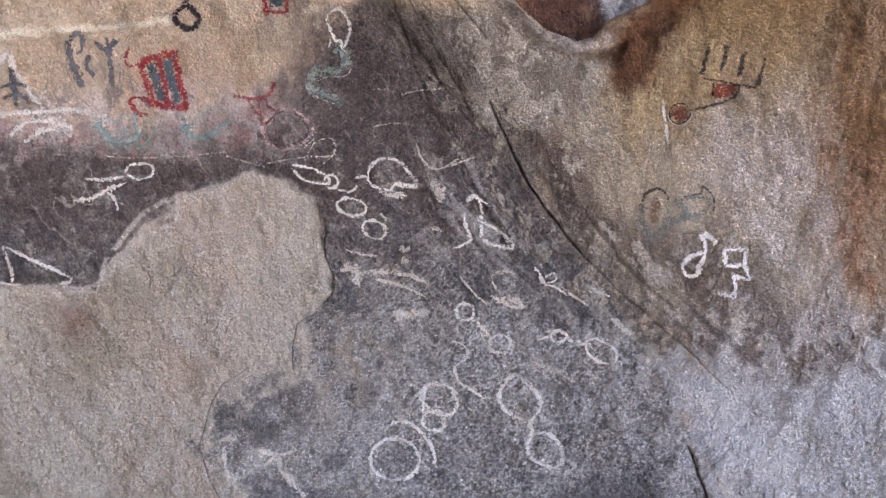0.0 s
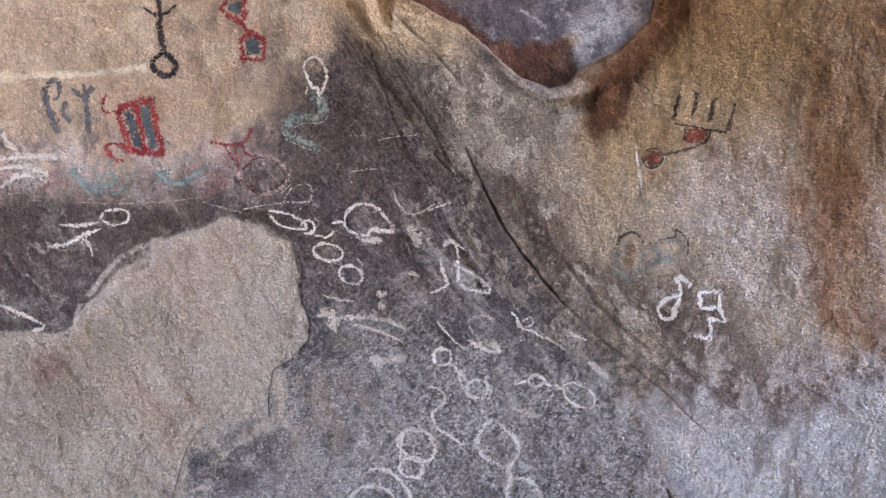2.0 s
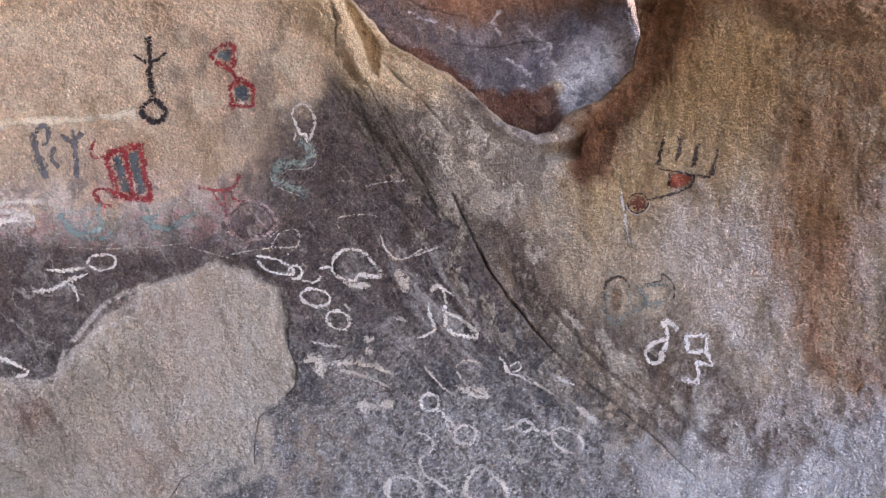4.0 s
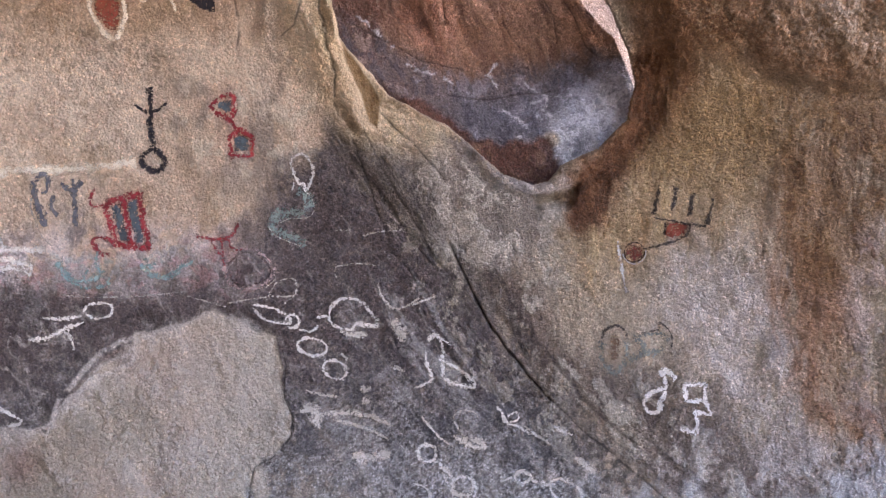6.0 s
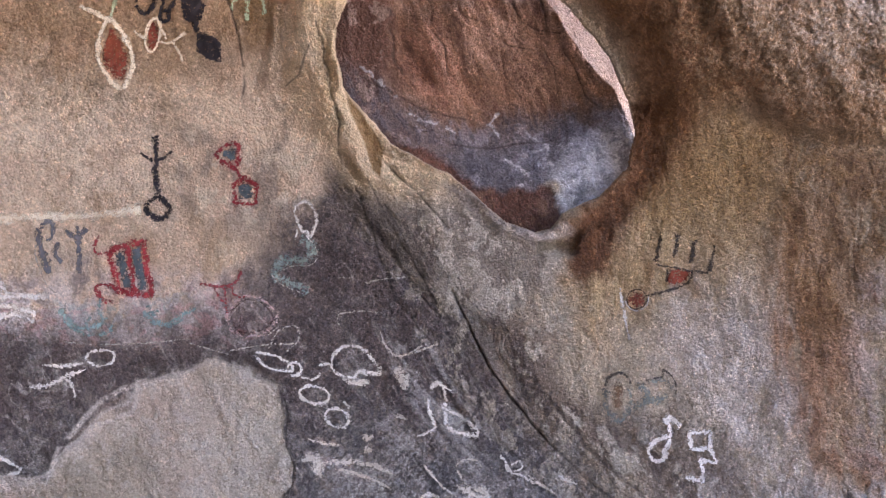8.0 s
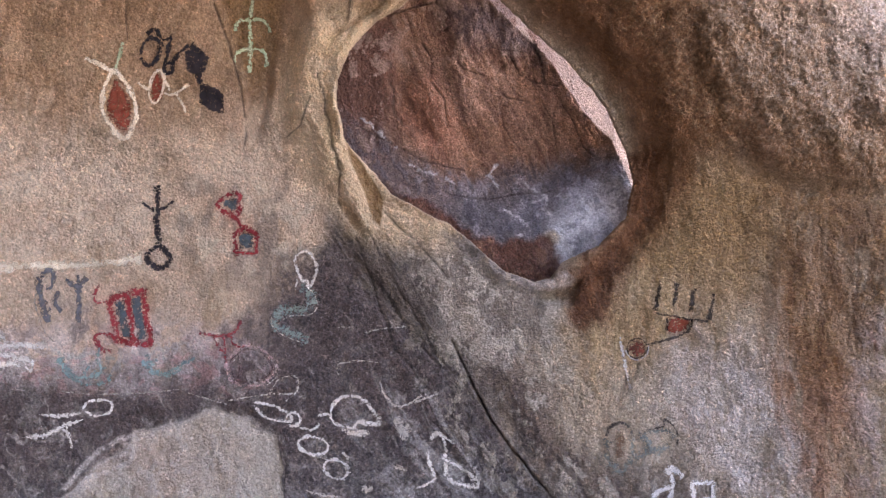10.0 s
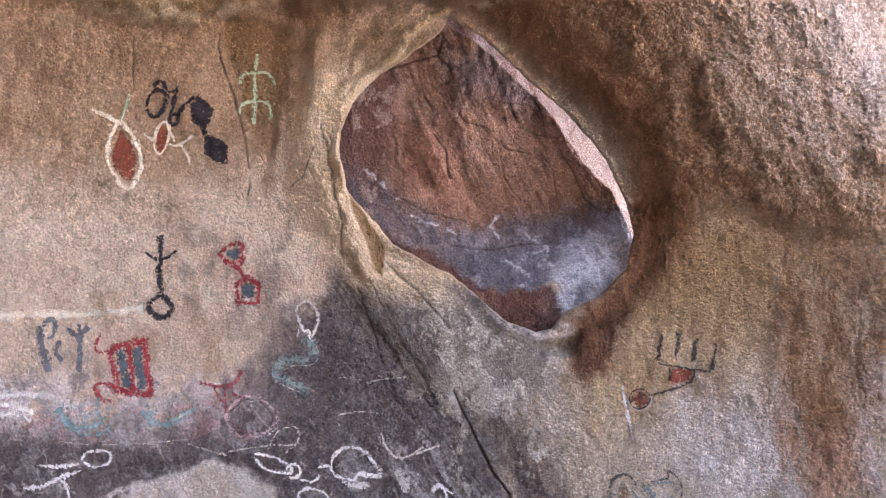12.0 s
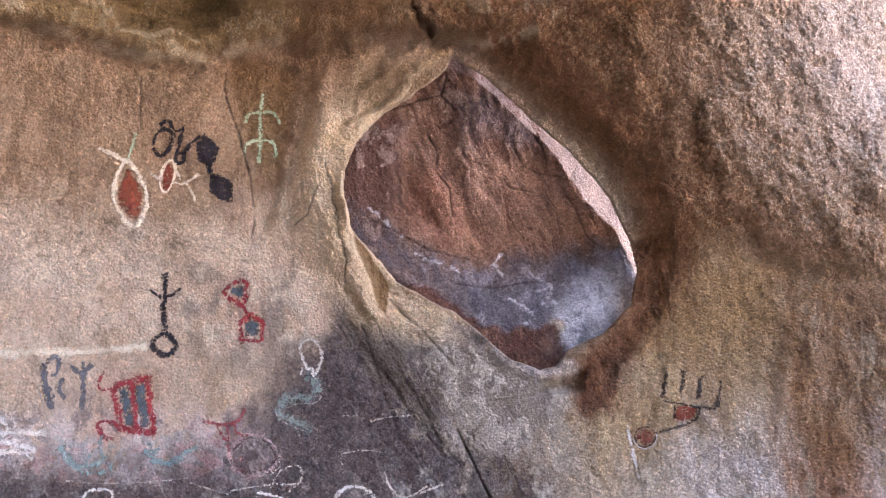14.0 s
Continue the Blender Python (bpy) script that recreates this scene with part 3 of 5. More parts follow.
along = fbm((side + 0.015 * clumps) * 42, V * 3.5, 4, 341, 0.62)             # streaks that follow the fold
tint(beyond * step(0.15, 0.4, along + 0.4 * flakes) * step(0.40, 0.1, side), "5c5049", 0.6)
tint(beyond * step(0.15, 0.4, flakes - 0.6 * along) * step(0.45, 0.1, side), "c4b8a6", 0.7)
# bulge over the right: olive brown, mottled, painted lighter where daylight from the mouth falls
b_in = step(-0.02, 0.10, bulge)
tint(b_in, "966c4c", 0.95)
tint(b_in * step(-0.2, 0.4, fbm(lean_u * 9, lean_v * 3, 5, 131, 0.62)), "765639", 0.6)
tint(b_in * step(0.05, 0.4, swell + 0.4 * flakes), "a3835c", 0.5)
g_in = step(-0.16, 0.22, gritty)
tint(g_in, "b2967a", 0.8)
tint(step(0.06, 0.62, gritty) * step(-1.0, -0.1, clumps), "d0bbab", 0.85)
pepper = fbm(U * 120, V * 110, 3, 251, 0.75)
tint(g_in * step(0.05, 0.35, pepper + 0.12 * clumps), "80624a", 0.42)
tint(g_in * step(-0.05, -0.4, pepper), "d6c6b4", 0.4)
tint(b_in * (1 - g_in) * step(0.1, 0.4, pepper), "5f452e", 0.4)
tint(b_in * (1 - g_in) * step(-0.1, -0.45, pepper), "b39a7a", 0.4)
tint(step(0.05, 0.0, away([(0.718, 2.429), (0.727, 2.257), (0.805, 2.113), (0.871, 2.037)], wu, wv)) * step(-0.3, 0.2, flakes), "6b4d34", 0.55)
# rust and brown runs
rust = within([(0.944, 1.715), (1.021, 1.667), (1.082, 1.528), (1.111, 1.342), (1.078, 1.064), (1.201, 1.001), (1.261, 0.814), (1.047, 1.095), (0.987, 1.312), (0.942, 1.513)], wu + 0.05 * runs, wv + 0.03 * clumps)
tint(step(-0.14, 0.08, rust), "a97a55", 0.6)
tint(step(-0.08, 0.06, rust) * step(-0.1, 0.4, clumps + 0.5 * runs), "8e5a3c", 0.5)
umber = within([(0.93, 1.92), (1.147, 1.93), (1.30, 1.87), (1.26, 1.62), (1.19, 1.46), (1.09, 1.373), (0.99, 1.385), (0.965, 1.56), (0.91, 1.70)], wu + 0.06 * runs, wv + 0.03 * clumps)
tint(step(-0.10, 0.05, umber) * step(-0.9, 0.2, 0.5 * runs + 0.8 * clumps), "84603f", 0.8)
tint(step(-0.03, 0.08, umber) * step(-0.1, 0.3, runs + 0.4 * flakes), "5e3f28", 0.45)
tint(step(-0.05, 0.05, umber) * step(0.2, 0.4, flakes - 0.3 * runs), "a07c56", 0.55)
rust_low = within([(0.957, 1.40), (1.111, 1.40), (1.141, 1.187), (1.17, 0.98), (1.078, 1.02), (1.0, 1.095), (0.971, 1.25)], wu + 0.05 * runs, wv + 0.05 * clumps)
tint(step(-0.08, 0.05, rust_low) * step(-0.5, 0.2, runs + 0.5 * clumps), "b58c6e", 0.7)
tint(step(-0.05, 0.05, rust_low) * step(0.1, 0.4, flakes), "8a6450", 0.5)
cheek = within([(1.125, 1.496), (1.206, 1.558), (1.454, 1.555), (1.446, 0.782), (1.109, 1.063), (1.126, 1.249)], wu, wv + 0.02 * clumps)
tint(step(-0.05, 0.03, cheek) * step(-0.8, 0.0, flakes + clumps), "b8a294", 0.8)
tint(step(-0.02, 0.04, cheek) * step(0.1, 0.4, clumps + 0.4 * runs), "8c6450", 0.7)
olive = within([(0.522, 1.948), (0.655, 2.043), (0.855, 1.94), (0.954, 1.81), (0.833, 1.688), (0.571, 1.726)], wu + 0.04 * clumps, wv + 0.04 * runs)
tint(step(-0.10, 0.06, olive), "94734a", 0.65)
# brown stain round the rim, deepened to stand in for the overhang's shade
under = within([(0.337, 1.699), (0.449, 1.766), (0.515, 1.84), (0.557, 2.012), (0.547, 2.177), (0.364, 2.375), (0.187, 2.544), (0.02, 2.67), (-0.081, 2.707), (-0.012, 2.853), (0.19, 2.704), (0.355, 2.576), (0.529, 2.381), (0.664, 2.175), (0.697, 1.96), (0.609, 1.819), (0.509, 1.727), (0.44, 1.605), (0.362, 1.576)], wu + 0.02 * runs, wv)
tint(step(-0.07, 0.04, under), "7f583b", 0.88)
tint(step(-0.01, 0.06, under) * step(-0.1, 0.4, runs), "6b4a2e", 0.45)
scorch = away([(0.56, 2.0), (0.553, 1.90), (0.525, 1.82), (0.46, 1.745), (0.40, 1.68), (0.39, 1.60)], wu + 0.02 * runs, wv)
tint(step(0.09, 0.01, scorch + 0.02 * clumps) * outside, "7c5034", 0.7)
tint(step(0.06, 0.02, scorch + 0.02 * clumps) * step(-0.1, 0.3, runs + 0.4 * flakes) * outside, "5e3c26", 0.45)
# reddish-brown streak running down from the lip
brown_streak = within([(0.333, 1.622), (0.383, 1.698), (0.48, 1.759), (0.523, 1.696), (0.439, 1.575), (0.39, 1.515)], wu + 0.03 * runs, wv + 0.03 * clumps)
tint(step(-0.03, 0.03, brown_streak) * step(-0.4, 0.2, flakes), "5d3c29", 0.8)
tint(step(0.028, 0.010, away([(0.20, 1.690), (0.245, 1.668), (0.29, 1.664), (0.335, 1.69)], wu, wv)) * step(-0.8, 0.0, flakes) * outside, "cdbdb1", 0.75)
# brow on top; its lit lower edges are painted as pale lines
tint(step(-0.03, 0.05, ledge) * step(0.0, -0.06, bulge), "93784f", 0.85)
tint(step(0.03, 0.0, np.abs(ledge - 0.01)) * step(-0.1, 0.3, flakes + 0.3 * clumps), "c8b292", 0.7)
tint(step(0.0, 0.06, ledge) * step(-0.1, 0.4, clumps), "806846", 0.45)
tint(step(0.0, 0.10, ledge) * step(0.1, 0.4, flakes), "b3a182", 0.6)
for line, w_ in (([(-1.132, 2.676), (-1.062, 2.64), (-0.992, 2.616), (-0.906, 2.595), (-0.822, 2.606), (-0.773, 2.624)], 0.012), ([(-0.816, 2.641), (-0.771, 2.602), (-0.704, 2.595), (-0.637, 2.617), (-0.588, 2.638)], 0.016), ([(-1.047, 2.773), (-0.981, 2.691), (-0.893, 2.659), (-0.801, 2.681), (-0.749, 2.652)], 0.008), ([(-1.311, 2.753), (-1.256, 2.717), (-1.287, 2.693), (-1.357, 2.707)], 0.03)):
    tint(step(w_ * 1.8, w_ * 0.4, away(line, wu, wv)) * step(-0.4, 0.1, flakes + 0.4 * clumps), "d2bc98", 0.75)
tint(step(0.0, 0.06, scallop) * step(-0.3, 0.3, fbm(U * 6, (V - 2.8 - 0.6 * (U + 0.75) ** 2) * 40, 3, 231)), "6c5838", 0.6)
# crown browned to stand in for shade under the overhang
crown = within([(-0.44, 2.782), (-0.391, 2.893), (0.057, 2.889), (0.071, 2.67), (0.02, 2.613), (-0.081, 2.653), (-0.233, 2.651), (-0.35, 2.602), (-0.45, 2.57)], wu, wv)
tint(step(-0.05, 0.04, crown), "7f5f41", 0.8)
tint(step(-0.03, 0.05, crown) * step(0.0, 0.3, flakes), "a08464", 0.4)
# soot
dark = step(-0.085, 0.05, soot + 0.02 * flakes + 0.02 * runs)
tint(dark, "746762", 1.0)
tint(dark * step(-0.1, 0.4, clumps), "564d4b", 0.68)
tint(dark * step(0.0, 0.45, slant + 0.5 * flakes), "857a72", 0.6)
tint(step(-0.10, 0.0, soot) * (1 - dark) * step(-0.2, 0.4, runs + 0.3 * flakes) * outside * step(0.05, -0.05, side), "857871", 0.65)
tint(dark * step(1.10, 1.30, V + 0.05 * clumps), "675853", 0.72)
low = step(1.22, 0.78, V + 0.1 * clumps)
tint(dark * low, "a0988f", 0.8)
tint(dark * low * step(0.0, 0.3, flakes), "ada59e", 0.6)
tint(dark * low * step(0.1, 0.4, clumps + 0.4 * slant + 0.4 * grit), "bdb5ac", 0.55)
tint(dark * step(0.05, 0.35, grit + 0.3 * flakes - 0.2), "423c3e", 0.45)
tint(dark * step(0.15, 0.35, fbm(wu * 8 + 3, wv * 7, 5, 281, 0.66)), "4f4746", 0.35)
tint(dark * low * step(0.72, 0.84, speck), "ddd6ce", 0.7)
tint(dark * step(0.90, 0.95, speck), "9d9592", 0.5)
salt = fbm(U * 140, V * 140, 2, 351, 0.7)
tint(dark * low * step(0.10, 0.45, salt + 0.25 * clumps), "cfcac6", 0.42)
tint(dark * step(-0.12, -0.5, salt - 0.2 * clumps) * step(-0.62, -0.42, U - 0.3 * step(1.0, 0.9, V)), "332f33", 0.4)
tint(dark * step(1.55, 1.3, V) * step(0.2, 0.45, along + 0.35 * flakes) * step(-0.55, -0.1, side), "b9b2aa", 0.5)
tint(dark * step(1.6, 1.3, V) * step(0.2, 0.5, fbm(wu * 20 + 5, wv * 26, 5, 361, 0.66)), "a39b94", 0.38)
tint(dark * step(1.35, 1.1, V) * step(0.05, 0.5, fbm(wu * 5 + 9, wv * 5, 5, 381, 0.62)), "504c4f", 0.6)
char = within([(-0.725, 0.754), (-0.53, 0.77), (-0.467, 0.704), (-0.536, 0.57), (-0.7, 0.553), (-0.745, 0.671)], wu, wv)
tint(step(-0.04, 0.03, char) * step(-0.4, 0.3, flakes + 0.5 * salt), "57504f", 0.7)
chalky = within([(-0.496, 0.803), (-0.336, 0.803), (-0.338, 0.672), (-0.468, 0.638)], wu, wv)
tint(step(-0.06, 0.03, chalky) * step(-0.1, 0.25, flakes + 0.4 * salt), "b3a597", 0.65)
crust = step(0.10, 0.04, np.abs(side + 0.16 - 0.25 * (0.75 - V))) * step(1.0, 0.85, V) * step(0.45, 0.6, V)
tint(crust * step(0.0, 0.2, flakes + 0.6 * clumps), "c2bab2", 0.65)
seam = np.exp(-((side + 0.06) / 0.08) ** 2) * step(2.0, 1.8, V)
strip = step(0.09, 0.03, np.abs(side + 0.02)) * step(2.0, 1.8, V) * step(0.30, 0.55, V)
tint(strip * step(-0.5, 0.2, flakes), "72675e", 0.8)
tint(seam * step(0.12, 0.22, flakes + 0.5 * clumps + 0.25 * slant), "b3a592", 0.7)
tint(seam * step(0.2, 0.4, grit + 0.5 * slant), "4d443e", 0.6)
ribs = within([(-0.303, 1.832), (-0.161, 1.831), (-0.114, 1.894), (0.012, 1.829), (0.089, 1.765), (0.056, 1.642), (0.008, 1.521), (-0.084, 1.552), (-0.176, 1.644), (-0.27, 1.737)], wu, wv)
tint(step(-0.03, 0.03, ribs) * step(-0.2, 0.2, slant), "5c5049", 0.7)
tint(step(-0.03, 0.03, ribs) * step(0.2, 0.4, slant + 0.3 * flakes), "8f8172", 0.7)
veins = 1 - np.abs(fbm((U * 0.83 + V * 0.55 + 0.012 * clumps) * 13, (V * 0.83 - U * 0.55) * 4.5, 4, 221, 0.6))
tint(dark * step(1.75, 1.4, V) * step(0.90, 0.97, veins) * step(-0.1, 0.3, clumps + 0.4 * flakes), "b5aaa0", 0.55)
tint(beyond * step(0.5, 0.1, side) * step(0.91, 0.98, veins) * step(-0.1, 0.3, flakes), "cabda8", 0.5)
dusting = step(0.10, 0.02, np.abs(V - 1.455 - 0.03 * mottle)) * step(-0.42, -0.60, U)
tint(dusting * step(0.0, 0.3, flakes + 0.5 * grit), "d9c9c0", 0.42)
tint(dusting * step(0.1, 0.35, fbm(wu * 30 + 3, wv * 36, 4, 391, 0.66)), "c58f8a", 0.35)
# grey rock below the hollow
apron = within([(-0.161, 1.894), (-0.051, 1.861), (0.043, 1.789), (0.12, 1.741), (0.241, 1.647), (0.333, 1.615), (0.314, 1.532), (0.159, 1.459), (0.068, 1.46), (-0.022, 1.551), (-0.114, 1.705)], wu + 0.02 * clumps, wv + 0.02 * flakes)
tint(step(-0.03, 0.03, apron) * outside, "94887c", 0.85)
tint(step(-0.03, 0.03, apron) * step(0.08, 0.25, slant + 0.4 * flakes) * outside, "6e6057", 0.35)
tint(step(-0.03, 0.03, apron) * step(0.05, 0.2, flakes + 0.5 * clumps) * outside, "cbbfae", 0.7)
tint(step(-0.03, 0.02, apron) * step(-0.02, 0.05, clumps - 0.7 * flakes + 0.3 * ridges - 0.2) * step(0.08, 0.0, side + 0.05 * clumps), "574b44", 0.75)
tint(step(-0.03, 0.03, ribs) * step(0.06, -0.02, side + 0.03 * clumps) * step(-0.5, 0.1, slant + 0.5 * flakes) * outside, "62574f", 0.75)
# pale sheet where the crust fell off
ragged_foot = 0.075 * step(0.98, 0.84, V)
sheet = step(-0.003 - ragged_foot, 0.004 + 0.4 * ragged_foot, patch + ragged_foot * (flakes + clumps) * 0.8)
bleed = (-0.399, 0.868)
tint(step(0.20, 0.06, np.hypot(U - bleed[0], V - bleed[1]) + 0.08 * clumps) * step(-0.2, 0.3, flakes), "a59382", 0.75)
tint(sheet, "c8baa8", 1.0)
tint(sheet * step(-0.1, 0.6, fbm(U * 3, V * 3, 5, 141, 0.6)), "aa9b88", 0.8)
tint(sheet * step(0.1, 0.6, slant + 0.3 * mottle), "cbb9a4", 0.6)
tint(sheet * step(-0.2, 0.6, fbm(U * 2.5 + 7, V * 2.5, 4, 151)) * step(-0.5, -0.85, U), "c9ad98", 0.6)
tint(sheet * step(0.2, 0.5, flakes), "d2c6b8", 0.5)
# pale bands along the bevel paint its lit rim; the dark band is soot
bevel = step(0.95, 1.0, V) * step(-0.40, -0.50, U)
tint(step(0.030, 0.012, np.abs(patch - 0.012)) * bevel * step(-0.3, 0.1, flakes), "d8cabb", 0.55)
tint(step(0.045, 0.012, np.abs(patch + 0.022)) * bevel * step(-0.1, 0.2, clumps + 0.4 * flakes), "473b36", 0.6)
bevel_strip = within([(-1.025, 1.098), (-0.963, 1.159), (-0.901, 1.182), (-0.854, 1.205), (-0.838, 1.251), (-0.9, 1.236), (-0.978, 1.159), (-1.04, 1.129)], tidy_u, tidy_v)
tint(step(-0.006, 0.008, bevel_strip) * step(-0.6, 0.1, flakes), "8a7568", 0.65)
for line in ([(-1.36, 1.03), (-1.195, 1.018), (-1.118, 1.012), (-1.072, 1.032), (-1.052, 1.10), (-0.99, 1.170), (-0.92, 1.235), (-0.877, 1.259), (-0.823, 1.269), (-0.745, 1.298)], [(-1.03, 1.095), (-0.96, 1.152), (-0.90, 1.178), (-0.85, 1.20), (-0.832, 1.255)]):
    tint(step(0.011, 0.003, away(line, tidy_u, tidy_v)) * step(-0.7, 0.0, flakes + 0.4 * grit), "dccfc2", 0.7)
red_spot = (-1.155, 0.929)
tint(sheet * np.exp(-(np.hypot(U - red_spot[0], V - red_spot[1]) / 0.06) ** 2), "a07a6c", 0.6)
tint(np.exp(-((patch - 0.004) / 0.006) ** 2) * step(-0.45, -0.55, U) * step(0.95, 1.0, V), "cbbfb2", 0.7)
# foot of the wall, painted paler to stand in for skylight on its slope
foot = step(-0.03, 0.12, within([(0.471, 0.81), (0.701, 0.878), (0.889, 0.818), (1.007, 0.884), (1.299, 1.015), (1.735, -0.269), (0.677, -0.315), (0.612, 0.418), (0.54, 0.616)], wu, wv) + 0.06 * clumps + 0.05 * flakes)
tint(foot, "d6d0ca", 0.9)
tint(foot * step(0.1, 0.4, clumps + 0.5 * flakes), "b0aaa6", 0.6)
tint(step(-0.2, 0.0, soot) * foot * step(0.0, 0.3, flakes), "989290", 0.6)
# the boulder behind the hole
FACE, inside = COL, np.ones_like(U)
tint(inside, "a07c68", 1.0)
tint(inside * step(-0.1, 0.5, fbm(U * 6, V * 6, 4, 161, 0.6)), "7c5a4a", 0.65)
tint(inside * step(0.1, 0.5, fbm(lean_u * 14 + 4, lean_v * 5, 4, 371, 0.62)), "a67a60", 0.55)
tint(inside * step(0.1, 0.5, fbm(lean_u * 12 - 4, lean_v * 6, 4, 373, 0.62)), "6a4d43", 0.45)
warm = within([(-0.106, 2.237), (-0.041, 2.253), (0.016, 2.186), (0.063, 2.086), (0.014, 2.021), (-0.05, 2.071), (-0.114, 2.137)], wu + 0.03 * clumps, wv)
tint(inside * step(-0.06, 0.04, warm), "a8705a", 0.6)
tint(inside * step(0.05, 0.35, fibres), "b08972", 0.45)
tint(inside * step(-0.05, -0.35, fibres), "6a4a3d", 0.4)
top_dark = within([(0.0, 2.50), (0.119, 2.483), (0.224, 2.395), (0.28, 2.334), (0.23, 2.318), (0.133, 2.362), (0.04, 2.371)], wu + 0.02 * clumps, wv + 0.02 * clumps)
tint(inside * step(-0.04, 0.03, top_dark), "6d5f62", 0.75)
tint(inside * step(2.27, 2.33, V) * step(0.1, 0.35, flakes + 0.3 * fibres), "b3988a", 0.45)
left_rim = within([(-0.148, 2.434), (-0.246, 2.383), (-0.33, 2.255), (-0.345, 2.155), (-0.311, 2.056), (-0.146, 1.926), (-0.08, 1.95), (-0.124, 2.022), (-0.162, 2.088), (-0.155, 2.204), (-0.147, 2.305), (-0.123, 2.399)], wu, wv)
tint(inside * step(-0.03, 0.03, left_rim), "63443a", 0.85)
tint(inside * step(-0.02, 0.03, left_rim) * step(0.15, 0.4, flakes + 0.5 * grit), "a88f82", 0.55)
grey_line = np.interp(U, [-0.374, -0.243, -0.146, -0.05, 0.029, 0.125, 0.221, 0.334, 0.463, 0.575], [2.205, 2.13, 2.088, 2.018, 1.985, 1.984, 2.007, 2.03, 2.039, 2.044]) - V
sill = inside * step(-0.035, 0.045, grey_line + 0.02 * clumps + 0.012 * fibres)
tint(sill, "7a6b68", 0.85)
tint(sill * step(0.0, 0.12, grey_line) * step(-0.10, 0.10, U), "6e6b71", 0.8)
tint(sill * step(0.05, 0.4, flakes), "a59da0", 0.5)
tint(sill * step(0.1, 0.35, fibres + 0.4 * grit), "55515a", 0.45)
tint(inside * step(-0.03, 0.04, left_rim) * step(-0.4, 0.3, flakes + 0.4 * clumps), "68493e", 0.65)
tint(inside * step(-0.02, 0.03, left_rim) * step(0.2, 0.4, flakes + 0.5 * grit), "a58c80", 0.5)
# daylight from the passage, painted as a pale bluish corner on the boulder
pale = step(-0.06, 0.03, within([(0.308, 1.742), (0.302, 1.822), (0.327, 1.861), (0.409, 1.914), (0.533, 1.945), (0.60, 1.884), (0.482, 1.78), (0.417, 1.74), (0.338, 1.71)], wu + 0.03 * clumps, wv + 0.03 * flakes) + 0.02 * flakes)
daylit_halo = step(-0.13, 0.0, within([(0.308, 1.762), (0.302, 1.84), (0.36, 1.92), (0.533, 1.975), (0.60, 1.884), (0.417, 1.74)], wu, wv)) * step(-0.02, 0.03, grey_line)
tint(inside * daylit_halo * step(-0.3, 0.3, flakes + 0.3 * clumps), "b3b2bb", 0.75)
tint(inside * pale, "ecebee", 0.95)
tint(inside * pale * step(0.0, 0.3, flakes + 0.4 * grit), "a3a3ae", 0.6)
tint(inside * daylit_halo * step(0.1, 0.35, fbm(wu * 26, wv * 30, 4, 401, 0.68)), "6a6974", 0.5)
for line in ([(0.162, 1.882), (0.217, 1.858), (0.244, 1.823), (0.215, 1.803)], [(0.25, 1.897), (0.306, 1.928), (0.346, 1.919)], [(0.236, 1.957), (0.29, 1.917), (0.277, 1.873), (0.311, 1.848)], [(0.15, 2.006), (0.122, 1.971), (0.156, 1.939)],
             [(-0.09, 2.022), (-0.003, 1.979), (0.032, 1.959)], [(-0.235, 2.151), (-0.162, 2.091), (-0.114, 2.055)], [(0.38, 1.86), (0.42, 1.89), (0.48, 1.90)]):
    tint(inside * step(0.007, 0.001, away(line, wu, wv) + 0.004 * flakes) * step(-0.5, 0.1, flakes + grit), "d6d1d2", 0.7)
tint(inside * step(0.032, 0.010, np.hypot(U - 0.305, V - 1.80) + 0.012 * clumps), "e2cfb4", 0.8)
tint(inside * step(-0.012, 0.012, hole_base), "70493a", 0.92)
tint(inside * step(0.0, 0.02, hole_base) * step(0.1, 0.4, flakes + 0.4 * grit), "8f6c56", 0.6)
# shoulder strip painted paler, as the facet that catches the passage light
tint(inside * step(-0.002, 0.004, hole_lip), "bfa598", 0.9)
tint(inside * step(-0.002, 0.004, hole_lip) * step(2.20, 2.42, V) * step(-0.5, 0.1, fibres + clumps), "8c685b", 0.85)
tint(inside * step(-0.002, 0.004, hole_lip) * step(0.15, 0.4, flakes), "b59c92", 0.5)
tint(inner_dirt ** 2, "3a2a23", 0.6)
INNER_COL, COL, inside = COL, FACE, np.zeros_like(U)
# light on the hole's lower edge, painted as a thin pale line
lit_rim = step(-0.014, -0.006, hole) * step(0.0, 0.08, U - 0.02) * step(1.72, 1.62, V) * step(0.36, 0.30, U)
tint(lit_rim, "d5cfc8", 0.6)
# ribs beside the hollow: lit ridges painted cream, grooves between them painted darker
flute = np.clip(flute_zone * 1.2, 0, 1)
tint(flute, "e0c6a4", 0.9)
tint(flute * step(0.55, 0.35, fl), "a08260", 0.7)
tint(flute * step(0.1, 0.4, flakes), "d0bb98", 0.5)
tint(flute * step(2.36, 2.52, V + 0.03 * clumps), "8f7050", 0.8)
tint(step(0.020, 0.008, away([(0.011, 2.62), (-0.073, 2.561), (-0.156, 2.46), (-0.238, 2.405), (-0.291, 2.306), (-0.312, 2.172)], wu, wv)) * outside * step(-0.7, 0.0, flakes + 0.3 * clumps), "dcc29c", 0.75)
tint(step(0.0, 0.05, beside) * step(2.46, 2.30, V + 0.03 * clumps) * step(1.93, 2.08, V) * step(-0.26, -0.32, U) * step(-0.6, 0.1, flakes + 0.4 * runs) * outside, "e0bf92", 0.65)
